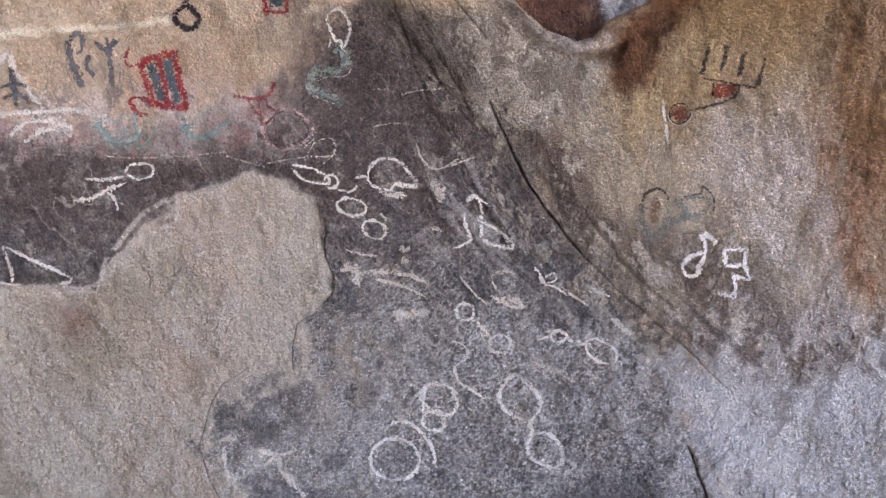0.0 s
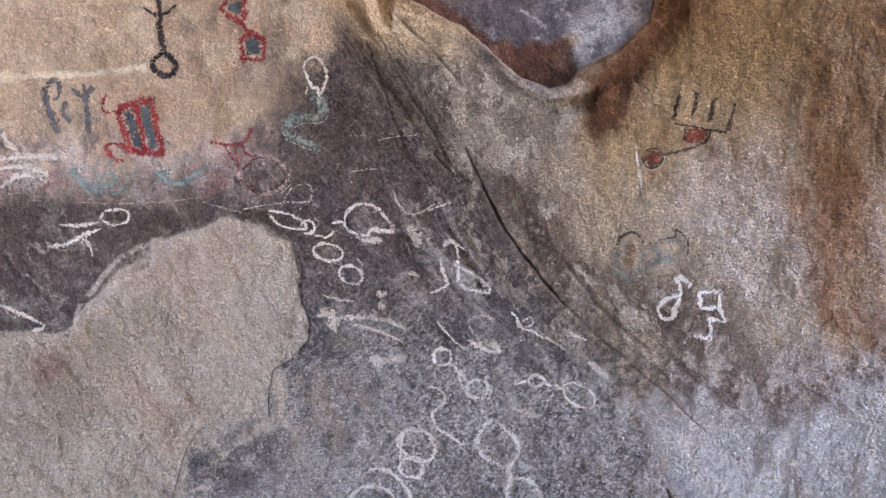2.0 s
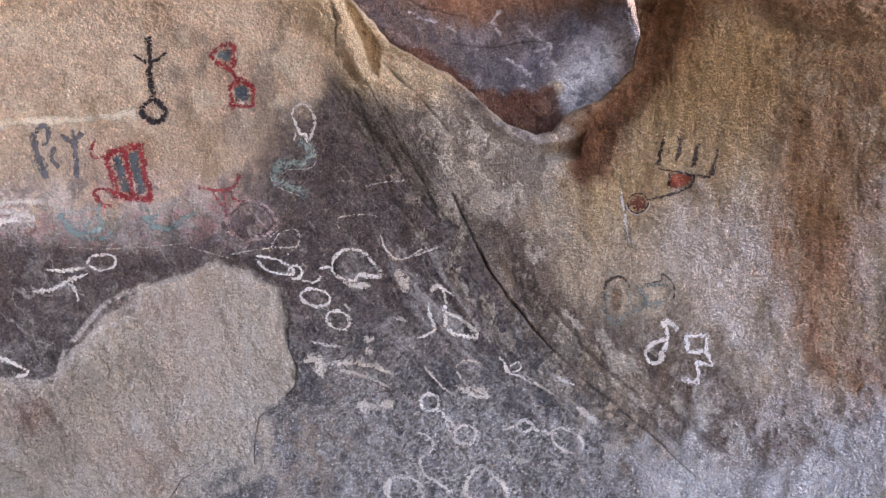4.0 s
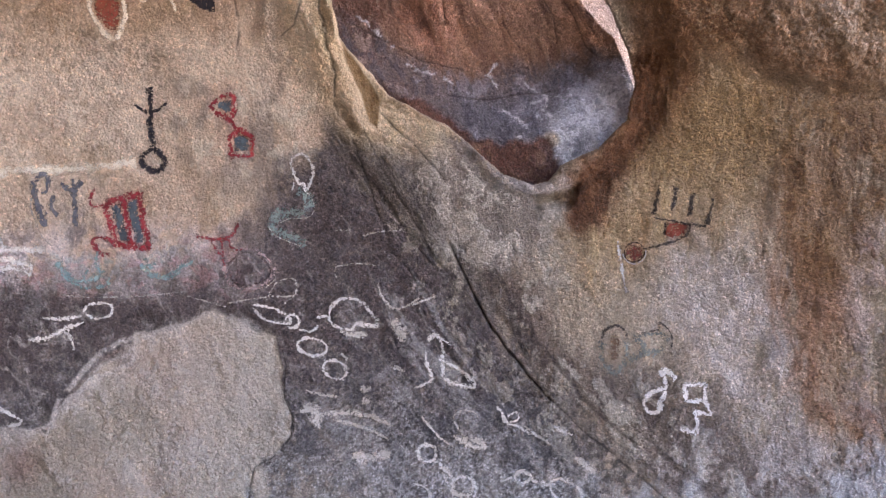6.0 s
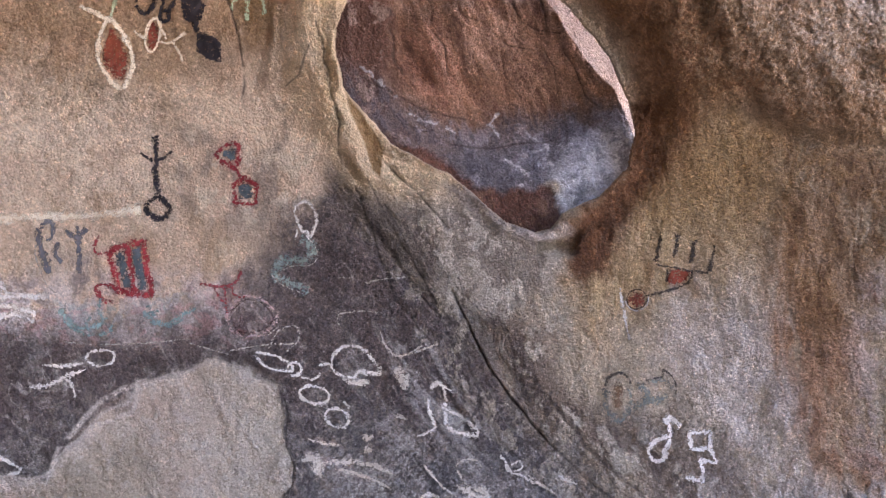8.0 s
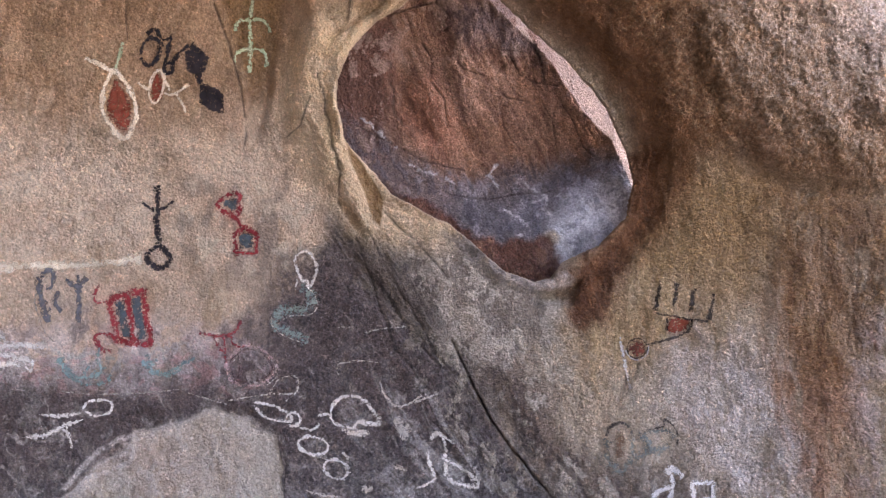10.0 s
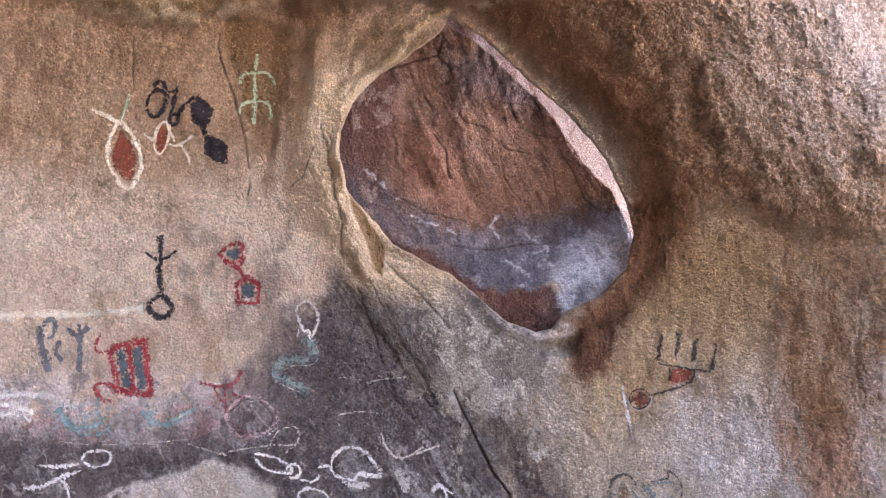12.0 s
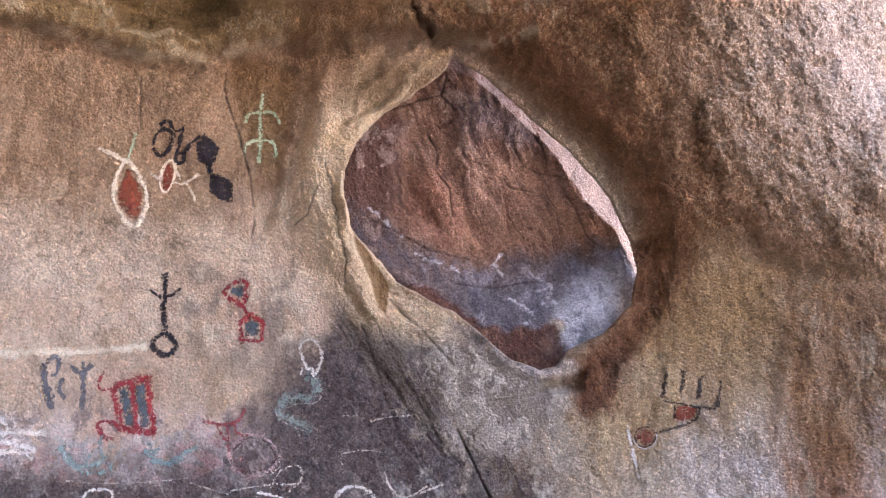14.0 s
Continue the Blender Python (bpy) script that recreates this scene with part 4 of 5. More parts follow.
sill_rim = step(-0.06, -0.02, hole) * step(1.84, 1.78, V + 0.02 * clumps) * step(0.30, 0.22, U) * outside
tint(sill_rim * step(-0.5, 0.1, flakes), "8d837d", 0.8)
tint(sill_rim * step(0.1, 0.3, flakes + 0.4 * slant), "5d524c", 0.6)
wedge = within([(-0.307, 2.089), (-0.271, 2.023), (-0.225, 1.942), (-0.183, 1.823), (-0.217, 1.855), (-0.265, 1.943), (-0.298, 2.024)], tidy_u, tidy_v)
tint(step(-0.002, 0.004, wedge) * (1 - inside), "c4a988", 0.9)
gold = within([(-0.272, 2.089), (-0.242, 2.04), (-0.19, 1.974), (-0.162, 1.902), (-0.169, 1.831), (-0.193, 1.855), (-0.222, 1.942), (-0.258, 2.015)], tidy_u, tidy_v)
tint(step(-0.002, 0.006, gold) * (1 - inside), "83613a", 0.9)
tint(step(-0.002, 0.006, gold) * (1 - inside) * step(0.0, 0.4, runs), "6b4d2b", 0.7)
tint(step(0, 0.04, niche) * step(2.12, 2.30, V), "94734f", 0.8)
# shade of the shallow hollow, put into its colour
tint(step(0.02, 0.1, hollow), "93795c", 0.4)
faded = within([(-0.74, 2.08), (-0.55, 2.11), (-0.46, 2.24), (-0.38, 2.24), (-0.33, 2.05), (-0.30, 1.93), (-0.40, 1.90), (-0.62, 1.96)], wu + 0.03 * clumps, wv + 0.03 * clumps)
tint(step(-0.06, 0.04, faded) * step(-0.5, 0.2, flakes + 0.4 * runs) * outside, "dfc8ac", 0.6)
tint(dirt ** 1.5, "3a302a", 0.7)
rough_left = step(-0.5, -0.75, U) * step(1.9, 2.1, V)
COARSE = np.clip(0.42 + 0.58 * step(0.05, 0.3, bulge) + 0.45 * dark + 0.4 * beyond + 0.4 * rough_left - 0.5 * sheet, 0, 1)


def spot(u, v, lift=0.003):
    """Places on the rock for chart coordinates, a little proud of the face."""
    u, v = np.asarray(u, float), np.asarray(v, float)
    i, j = np.clip(np.searchsorted(us, u) - 1, 0, len(us) - 2), np.clip(np.searchsorted(vs, v) - 1, 0, len(vs) - 2)
    a, b = (u - us[i]) / (us[i + 1] - us[i]), (v - vs[j]) / (vs[j + 1] - vs[j])
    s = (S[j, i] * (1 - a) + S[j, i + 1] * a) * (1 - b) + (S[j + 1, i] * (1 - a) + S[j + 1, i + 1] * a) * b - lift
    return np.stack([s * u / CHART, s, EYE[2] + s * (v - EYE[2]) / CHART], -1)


def sheet_mesh(name, co, nx, ny, material, keep=None):
    me = bpy.data.meshes.new(name)
    idx = np.arange(nx * ny).reshape(ny, nx)
    quads = np.stack([idx[:-1, :-1], idx[:-1, 1:], idx[1:, 1:], idx[1:, :-1]], -1).reshape(-1, 4)
    if keep is not None:
        quads = quads[keep[quads].all(1)]
        used = np.unique(quads)
        back = np.zeros(len(co), int)
        back[used] = np.arange(len(used))
        quads, co = back[quads], co[used]
    me.vertices.add(len(co))
    me.vertices.foreach_set("co", co.astype(np.float32).ravel())
    me.loops.add(quads.size)
    me.loops.foreach_set("vertex_index", quads.astype(np.int32).ravel())
    me.polygons.add(len(quads))
    me.polygons.foreach_set("loop_start", np.arange(0, quads.size, 4, dtype=np.int32))
    me.polygons.foreach_set("use_smooth", np.ones(len(quads), bool))
    me.update(calc_edges=True)
    me.materials.append(material)
    return me


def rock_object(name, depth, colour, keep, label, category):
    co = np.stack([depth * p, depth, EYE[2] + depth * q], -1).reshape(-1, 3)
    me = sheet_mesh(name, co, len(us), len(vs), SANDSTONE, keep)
    layer = me.color_attributes.new("rock_tone", "FLOAT_COLOR", "POINT")
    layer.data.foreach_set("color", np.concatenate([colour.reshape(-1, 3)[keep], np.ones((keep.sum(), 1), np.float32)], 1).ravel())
    layer = me.attributes.new("coarse", "FLOAT", "POINT")
    layer.data.foreach_set("value", COARSE.astype(np.float32).ravel()[keep])
    return tagged(new(name, me), label, category, kind="structure")


def kept(mask):
    """Points that belong to a face whose corners all lie in the mask."""
    q4 = mask[:-1, :-1] & mask[:-1, 1:] & mask[1:, 1:] & mask[1:, :-1]
    out = np.zeros_like(mask)
    for dj, di in ((0, 0), (0, 1), (1, 1), (1, 0)):
        out[dj:len(vs) - 1 + dj, di:len(us) - 1 + di] |= q4
    return out.ravel()


def backing(name, depth, thick, colour, keep, label, category):
    """The rough far side of a rock, coarse, as far behind its face as it is thick."""
    d = (depth + thick)[::6, ::6]
    me = sheet_mesh(name, np.stack([d * p[::6, ::6], d, EYE[2] + d * q[::6, ::6]], -1).reshape(-1, 3), d.shape[1], d.shape[0], SANDSTONE, keep[::6, ::6].ravel())
    layer = me.color_attributes.new("rock_tone", "FLOAT_COLOR", "POINT")
    layer.data.foreach_set("color", np.tile(np.array((*lin(colour), 1), np.float32), (len(me.vertices), 1)).ravel())
    return tagged(new(name, me), label, category, kind="structure")


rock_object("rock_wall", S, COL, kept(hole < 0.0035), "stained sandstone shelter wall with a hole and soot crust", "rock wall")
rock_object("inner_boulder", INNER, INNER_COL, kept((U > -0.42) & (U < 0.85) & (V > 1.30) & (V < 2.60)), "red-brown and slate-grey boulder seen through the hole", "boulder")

edge = np.minimum(np.minimum(-hole, U - us[0]), np.minimum(us[-1] - U, vs[-1] - V))
backing("rock_wall_back", SKIN, 0.07 + 0.40 * step(0.0, 0.4, edge) * step(0.25, -0.3, U) + 0.02 * fbm(U * 4, V * 4, 3, 271), "8f7a5e", hole < -0.02,
        "rough hidden back of the painted wall", "rock wall")
bulk = np.minimum(np.minimum(U + 0.42, 0.85 - U), np.minimum(V - 1.30, 2.60 - V))
backing("inner_boulder_back", INNER, 0.02 + 0.75 * step(0.0, 0.5, bulk), "7d5f4c", bulk > 0.0, "rough far side of the boulder behind the hole", "boulder")

# the boulder's back: a coarse shell round the face, closed along its rim
bu, bv = us[::6], vs[::6]
BU, BV = np.meshgrid(bu, bv)
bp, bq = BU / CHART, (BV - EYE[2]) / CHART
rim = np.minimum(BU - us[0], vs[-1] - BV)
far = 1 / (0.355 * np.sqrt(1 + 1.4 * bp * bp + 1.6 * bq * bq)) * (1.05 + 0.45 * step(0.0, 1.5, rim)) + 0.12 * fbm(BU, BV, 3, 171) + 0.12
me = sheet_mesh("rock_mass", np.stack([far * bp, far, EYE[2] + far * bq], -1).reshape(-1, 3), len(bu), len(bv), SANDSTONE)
layer = me.color_attributes.new("rock_tone", "FLOAT_COLOR", "POINT")
layer.data.foreach_set("color", np.tile(np.array((*lin("a5906f"), 1), np.float32), (BU.size, 1)).ravel())
tagged(new("rock_mass", me), "weathered back of the sandstone boulder", "boulder", kind="structure")

# unseen boulder added opposite the painted wall, so daylight comes in from one side
FU, FV = np.meshgrid(np.linspace(-1, 1, 90), np.linspace(0, 1, 50))
turn = radians(236) + FU * radians(62)
reach = 3.4 + 0.25 * fbm(FU * 3, FV * 3, 4, 211) - 2.7 * FV ** 3
me = sheet_mesh("unseen_sky_blocker", np.stack([0.2 + reach * np.sin(turn), 0.4 + reach * np.cos(turn), -0.1 + 4.6 * FV], -1).reshape(-1, 3), 90, 50, SANDSTONE)
layer = me.color_attributes.new("rock_tone", "FLOAT_COLOR", "POINT")
layer.data.foreach_set("color", np.tile(np.array((*lin("b09a7c"), 1), np.float32), (FU.size, 1)).ravel())
tagged(new("unseen_sky_blocker", me), "unseen sandstone boulder added to block skylight opposite the painted wall", "boulder", kind="structure")

g = bpy.data.meshes.new("ground")
bm = bmesh.new()
bmesh.ops.create_grid(bm, x_segments=2, y_segments=2, size=2000)
bm.to_mesh(g)
bm.free()
g.materials.append(EARTH)
tagged(new("ground", g), "dry sandy earth in front of the shelter", "ground", kind="structure")

# ---------- paintings ----------
class Paint:
    """Collects strokes and fillings of one colour into one mesh on the rock."""

    def __init__(self):
        self.co, self.faces, self.edge = [], [], []

    def line(self, pts, width, closed=False, taper=False, smooth=True):
        c = curve(pts, closed) if smooth else np.concatenate([curve([a, b]) for a, b in zip(pts, list(pts[1:]) + ([pts[0]] if closed else []))])
        n = len(c)
        t = np.gradient(c, axis=0)
        if closed:
            t[0] = t[-1] = c[1] - c[-2]
        t /= np.linalg.norm(t, axis=1, keepdims=True) + 1e-9
        nor = np.stack([-t[:, 1], t[:, 0]], 1)
        sd = random.randint(0, 999)
        w = 0.54 * width * (1 + 0.35 * fbm(c[:, 0] * 40, c[:, 1] * 40, 2, sd))
        c = c + nor * (0.12 * width * fbm(c[:, 0] * 55, c[:, 1] * 55, 2, sd + 7))[:, None]
        if closed:
            c[-1], w[-1] = c[0], w[0]
        if taper:
            w = w * np.clip(np.minimum(np.arange(n), np.arange(n)[::-1]) / (0.3 * n) + 0.25, 0, 1)
        base = len(self.co)
        lay = (-1.25, -0.6, 0.0, 0.6, 1.25)
        lift = 0.003 + 0.00003 * (base % 17)
        rows = [spot(c[:, 0] + k * w * nor[:, 0], c[:, 1] + k * w * nor[:, 1], lift) for k in lay]
        m = len(lay)
        for i in range(n):
            for k in range(m):
                self.co.append(rows[k][i])
                end = 1.0 if closed or 0 < i < n - 1 else 0.3
                self.edge.append((0.0, 0.55, 1.0, 0.55, 0.0)[k] * end)
        for i in range(n - 1):
            for k in range(m - 1):
                a = base + i * m + k
                self.faces.append((a, a + 1, a + m + 1, a + m))
        return self

    def ring(self, centre, rx, rz, width, turn=0.0, bump_=0.10):
        sd = random.uniform(0, 50)
        a = np.linspace(0, 2 * math.pi, 11)[:-1]
        k = 1 + bump_ * fbm(np.cos(a) + sd, np.sin(a) + sd, 2, 5)
        x, y = rx * np.cos(a) * k, rz * np.sin(a) * k
        co_, si = math.cos(radians(turn)), math.sin(radians(turn))
        return self.line(list(zip(centre[0] + x * co_ - y * si, centre[1] + x * si + y * co_)), width, True)

    def fill(self, pts, pitch=0.006, soft=0.010, smooth=False):
        if smooth:
            pts = [tuple(c) for c in curve(pts, True, 0.02)[:-1]]
        P = np.array(pts)
        lo, hi = P.min(0) - pitch, P.max(0) + pitch
        x, y = np.meshgrid(np.arange(lo[0], hi[0] + pitch, pitch), np.arange(lo[1], hi[1] + pitch, pitch))
        d = within(pts, x, y)
        keep = d > -pitch * 0.9
        ids = np.full(x.shape, -1)
        base = len(self.co)
        ids[keep] = base + np.arange(keep.sum())
        self.co.extend(spot(x[keep], y[keep], 0.0024))
        self.edge.extend(np.clip(d[keep] / soft + 0.25, 0, 1))
        q4 = np.stack([ids[:-1, :-1], ids[:-1, 1:], ids[1:, 1:], ids[1:, :-1]], -1).reshape(-1, 4)
        self.faces.extend(tuple(int(v) for v in f) for f in q4 if f.min() >= 0)
        return self

    def done(self, name, material, parent=None, label="", category="rock painting", group="paintings on the rock"):
        me = bpy.data.meshes.new(name)
        me.from_pydata([tuple(c) for c in self.co], [], self.faces)
        me.polygons.foreach_set("use_smooth", np.ones(len(me.polygons), bool))
        at = me.attributes.new("edge", "FLOAT", "POINT")
        at.data.foreach_set("value", np.array(self.edge, np.float32))
        me.materials.append(material)
        ob = new(name, me)
        if parent:
            ob.parent = parent
            return tagged(ob, label)
        return tagged(ob, label, category, group)


def painting(name, label, at):
    """An empty at the middle of a painting of several colours."""
    ob = new(name)
    ob.location = spot(*at)
    bpy.context.view_layer.update()
    tagged(ob, label, "rock painting", "paintings on the rock")
    return ob


def under_painting(ob, *parts):
    for name, strokes, material in parts:
        m = strokes.done(name, material, ob)
        m.matrix_parent_inverse = Matrix.Translation(ob.location).inverted()


# upper panel
ob = painting("teardrop_figure", "cream-outlined teardrop filled with red ochre", (-0.911, 2.188))
under_painting(ob, ("outline", Paint().line([(-0.93, 2.281), (-0.954, 2.225), (-0.955, 2.168), (-0.93, 2.122), (-0.894, 2.086), (-0.867, 2.122), (-0.861, 2.18), (-0.888, 2.239), (-0.913, 2.272)], 0.012, True).line([(-1.011, 2.319), (-0.968, 2.301), (-0.92, 2.276)], 0.011), CREAM),
               ("green_stroke", Paint().line([(-0.924, 2.272), (-0.916, 2.313), (-0.906, 2.365)], 0.010), GREEN),
               ("filling", Paint().fill([(-0.922, 2.259), (-0.942, 2.213), (-0.945, 2.168), (-0.923, 2.13), (-0.893, 2.102), (-0.877, 2.13), (-0.873, 2.178), (-0.897, 2.23)]), BRICK))
ob = painting("small_oval_figure", "small cream-outlined red oval with forked limbs", (-0.805, 2.239))
under_painting(ob, ("outline", Paint().ring((-0.804, 2.234), 0.020, 0.050, 0.008, -8).line([(-0.859, 2.249), (-0.84, 2.235), (-0.823, 2.225)], 0.007).line([(-0.782, 2.219), (-0.757, 2.214), (-0.713, 2.243)], 0.007).line([(-0.75, 2.219), (-0.732, 2.189), (-0.72, 2.162)], 0.006).line([(-0.784, 2.256), (-0.766, 2.226)], 0.006), CREAM),
               ("filling", Paint().fill([(-0.807, 2.281), (-0.822, 2.256), (-0.821, 2.214), (-0.806, 2.185), (-0.791, 2.197), (-0.785, 2.236), (-0.792, 2.269)]), BRICK))
Paint().line([(-0.854, 2.327), (-0.847, 2.358), (-0.821, 2.378), (-0.799, 2.361), (-0.805, 2.32), (-0.83, 2.298), (-0.854, 2.32)], 0.010).line([(-0.837, 2.389), (-0.813, 2.406), (-0.8, 2.384), (-0.788, 2.372), (-0.765, 2.378)], 0.010).line([(-0.766, 2.389), (-0.776, 2.341), (-0.784, 2.298)], 0.010).line([(-0.767, 2.298), (-0.747, 2.327), (-0.716, 2.358)], 0.009).ring((-0.773, 2.29), 0.012, 0.016, 0.009).done("black_loop_figure", BLACK, None, "looped black charcoal lines above the small red oval")
Paint().fill([(-0.705, 2.365), (-0.66, 2.32), (-0.668, 2.281), (-0.683, 2.261), (-0.72, 2.281), (-0.727, 2.337)], 0.005, 0.006).fill([(-0.683, 2.249), (-0.656, 2.239), (-0.616, 2.219), (-0.616, 2.159), (-0.653, 2.169), (-0.683, 2.192)], 0.005, 0.006).line([(-0.69, 2.273), (-0.679, 2.243)], 0.012).done("black_double_diamond", BLACK, None, "two stacked black filled diamonds on sandstone")
Paint().line([(-0.536, 2.488), (-0.544, 2.427), (-0.541, 2.358), (-0.543, 2.276)], 0.010).line([(-0.584, 2.398), (-0.58, 2.423), (-0.546, 2.43), (-0.504, 2.427), (-0.488, 2.392)], 0.010).line([(-0.583, 2.297), (-0.58, 2.332), (-0.544, 2.344), (-0.503, 2.337), (-0.493, 2.293)], 0.010).done("pale_green_figure", GREEN, None, "pale green stick figure with two arched arm pairs")
Paint().line([(-0.796, 1.956), (-0.792, 1.895), (-0.791, 1.832), (-0.787, 1.788)], 0.015).line([(-0.837, 1.908), (-0.814, 1.892), (-0.793, 1.886), (-0.77, 1.892), (-0.748, 1.911)], 0.009).line([(-0.786, 1.788), (-0.81, 1.769), (-0.815, 1.747), (-0.798, 1.728), (-0.776, 1.725), (-0.756, 1.741), (-0.759, 1.766), (-0.786, 1.788)], 0.014).done("black_ring_figure", BLACK, None, "black upright figure with ring foot and short arms")
ob = painting("linked_red_boxes", "two small red boxes with teal centres joined by a line", (-0.572, 1.856))
under_painting(ob, ("outline", Paint().line([(-0.627, 1.901), (-0.61, 1.919), (-0.589, 1.93), (-0.564, 1.927), (-0.566, 1.887), (-0.571, 1.866), (-0.608, 1.882)], 0.014, True).line([(-0.573, 1.866), (-0.564, 1.845), (-0.556, 1.832)], 0.008).line([(-0.575, 1.816), (-0.553, 1.834), (-0.518, 1.823), (-0.513, 1.791), (-0.519, 1.763), (-0.573, 1.767)], 0.014, True, smooth=False), RED),
               ("filling", Paint().fill([(-0.612, 1.901), (-0.589, 1.920), (-0.571, 1.918), (-0.576, 1.882), (-0.603, 1.891)]), SLATE_TEAL), ("filling", Paint().fill([(-0.565, 1.811), (-0.548, 1.822), (-0.527, 1.815), (-0.525, 1.777), (-0.564, 1.778)]), SLATE_TEAL))
Paint().line([(-1.333, 1.721), (-1.145, 1.729), (-1.02, 1.733), (-0.927, 1.739), (-0.83, 1.75)], 0.022, taper=False).done("white_band", BAND, None, "long pale horizontal line of rubbed white paint")
Paint().line([(-1.115, 1.704), (-1.114, 1.661), (-1.095, 1.612), (-1.082, 1.575)], 0.018).line([(-1.111, 1.697), (-1.094, 1.717), (-1.075, 1.714), (-1.078, 1.674), (-1.093, 1.668)], 0.010).line([(-1.058, 1.662), (-1.068, 1.628), (-1.047, 1.605)], 0.010).done("grey_forked_figure", SLATE, None, "smudged slate-grey forked figure")
Paint().line([(-1.005, 1.682), (-1.001, 1.628), (-1.002, 1.575)], 0.016).line([(-1.039, 1.696), (-1.013, 1.674), (-1, 1.678), (-0.98, 1.698)], 0.011).line([(-1.005, 1.682), (-1.009, 1.705)], 0.010).done("grey_forked_figure", SLATE, None, "smudged slate-grey forked figure")
ob = painting("red_banded_beast", "red-outlined box-bodied animal with two teal bars", (-0.862, 1.591))
under_painting(ob, ("outline", Paint().line([(-0.92, 1.638), (-0.825, 1.663), (-0.8, 1.512), (-0.884, 1.523)], 0.016, True, smooth=False).line([(-0.871, 1.648), (-0.844, 1.517)], 0.015).line([(-0.944, 1.678), (-0.958, 1.656), (-0.95, 1.629), (-0.919, 1.635)], 0.011).line([(-0.884, 1.523), (-0.928, 1.544), (-0.952, 1.535), (-0.935, 1.502), (-0.904, 1.496)], 0.011), RED),
               ("stripe", Paint().fill([(-0.904, 1.629), (-0.879, 1.635), (-0.854, 1.535), (-0.876, 1.535)]), SLATE_TEAL), ("stripe", Paint().fill([(-0.858, 1.639), (-0.833, 1.648), (-0.814, 1.533), (-0.835, 1.529)]), SLATE_TEAL))
Paint().line([(-0.671, 1.547), (-0.632, 1.538), (-0.601, 1.536), (-0.571, 1.548), (-0.556, 1.581)], 0.010).line([(-0.634, 1.538), (-0.617, 1.511), (-0.603, 1.49)], 0.009).line([(-0.58, 1.538), (-0.576, 1.515), (-0.545, 1.505)], 0.008).line([(-0.601, 1.534), (-0.597, 1.495), (-0.595, 1.464)], 0.007).done("faded_red_animal", RED_FAINT, None, "small faded red four-limbed animal")
ob = painting("dotted_oval", "worn oval outline of red and white dots over soot", (-0.53, 1.455))
under_painting(ob, ("outline", Paint().line([(-0.593, 1.464), (-0.566, 1.495), (-0.545, 1.51), (-0.503, 1.504), (-0.468, 1.475), (-0.459, 1.442), (-0.491, 1.41), (-0.543, 1.4), (-0.579, 1.418)], 0.013, True), DOTTED),
               ("inner_line", Paint().line([(-0.584, 1.464), (-0.563, 1.487), (-0.543, 1.50), (-0.505, 1.494), (-0.477, 1.470), (-0.469, 1.443), (-0.496, 1.419), (-0.541, 1.409), (-0.571, 1.424)], 0.006, True).line([(-0.566, 1.495), (-0.556, 1.464), (-0.562, 1.42)], 0.005), RED_GHOST))
Paint().line([(-0.589, 1.449), (-0.543, 1.495), (-0.481, 1.479), (-0.454, 1.433), (-0.482, 1.402)], 0.004).line([(-0.482, 1.363), (-0.451, 1.417), (-0.404, 1.425), (-0.401, 1.386), (-0.436, 1.355)], 0.006).done("small_loop", CHALK_FAINT, None, "small faint chalky loop")
Paint().line([(-1.054, 1.477), (-1.028, 1.444), (-0.981, 1.424), (-0.929, 1.445)], 0.016).line([(-1.044, 1.447), (-1.003, 1.418), (-0.957, 1.406), (-0.904, 1.419)], 0.010).line([(-0.941, 1.508), (-0.945, 1.47), (-0.924, 1.445)], 0.009).line([(-1.032, 1.492), (-1.048, 1.462)], 0.012).line([(-0.961, 1.463), (-0.982, 1.436)], 0.010).line([(-0.905, 1.433), (-0.934, 1.407)], 0.008).done("teal_smear", TEAL_FAINT, None, "faded teal smear above the sooty band")
Paint().line([(-0.824, 1.471), (-0.792, 1.441), (-0.746, 1.437), (-0.709, 1.464), (-0.679, 1.479)], 0.014).line([(-0.813, 1.464), (-0.778, 1.471)], 0.010).line([(-0.709, 1.471), (-0.745, 1.434)], 0.008).line([(-0.814, 1.486), (-0.792, 1.456)], 0.010).done("teal_smear", TEAL_FAINT, None, "faded teal smear above the sooty band")
ob = painting("teal_serpent", "grey-teal serpent with white-outlined head", (-0.408, 1.615))
under_painting(ob, ("body", Paint().line([(-0.393, 1.668), (-0.368, 1.657), (-0.359, 1.63), (-0.373, 1.607), (-0.423, 1.606), (-0.453, 1.594), (-0.459, 1.566), (-0.434, 1.551), (-0.393, 1.536), (-0.378, 1.512)], 0.026), TEAL),
               ("head_outline", Paint().line([(-0.384, 1.682), (-0.401, 1.713), (-0.408, 1.75), (-0.383, 1.769), (-0.361, 1.753), (-0.348, 1.719), (-0.36, 1.684)], 0.009).line([(-0.4, 1.691), (-0.409, 1.664)], 0.006).line([(-0.378, 1.691), (-0.369, 1.668), (-0.357, 1.691)], 0.007), CHALK),
               ("rim", Paint().line([(-0.368, 1.664), (-0.346, 1.63), (-0.361, 1.596), (-0.419, 1.59), (-0.444, 1.578)], 0.004).line([(-0.472, 1.592), (-0.468, 1.562), (-0.436, 1.536), (-0.39, 1.518)], 0.004), CHALK_FAINT))
ob = painting("white_tent_figure", "white triangle enclosing a slate tree shape", (-1.271, 1.586))
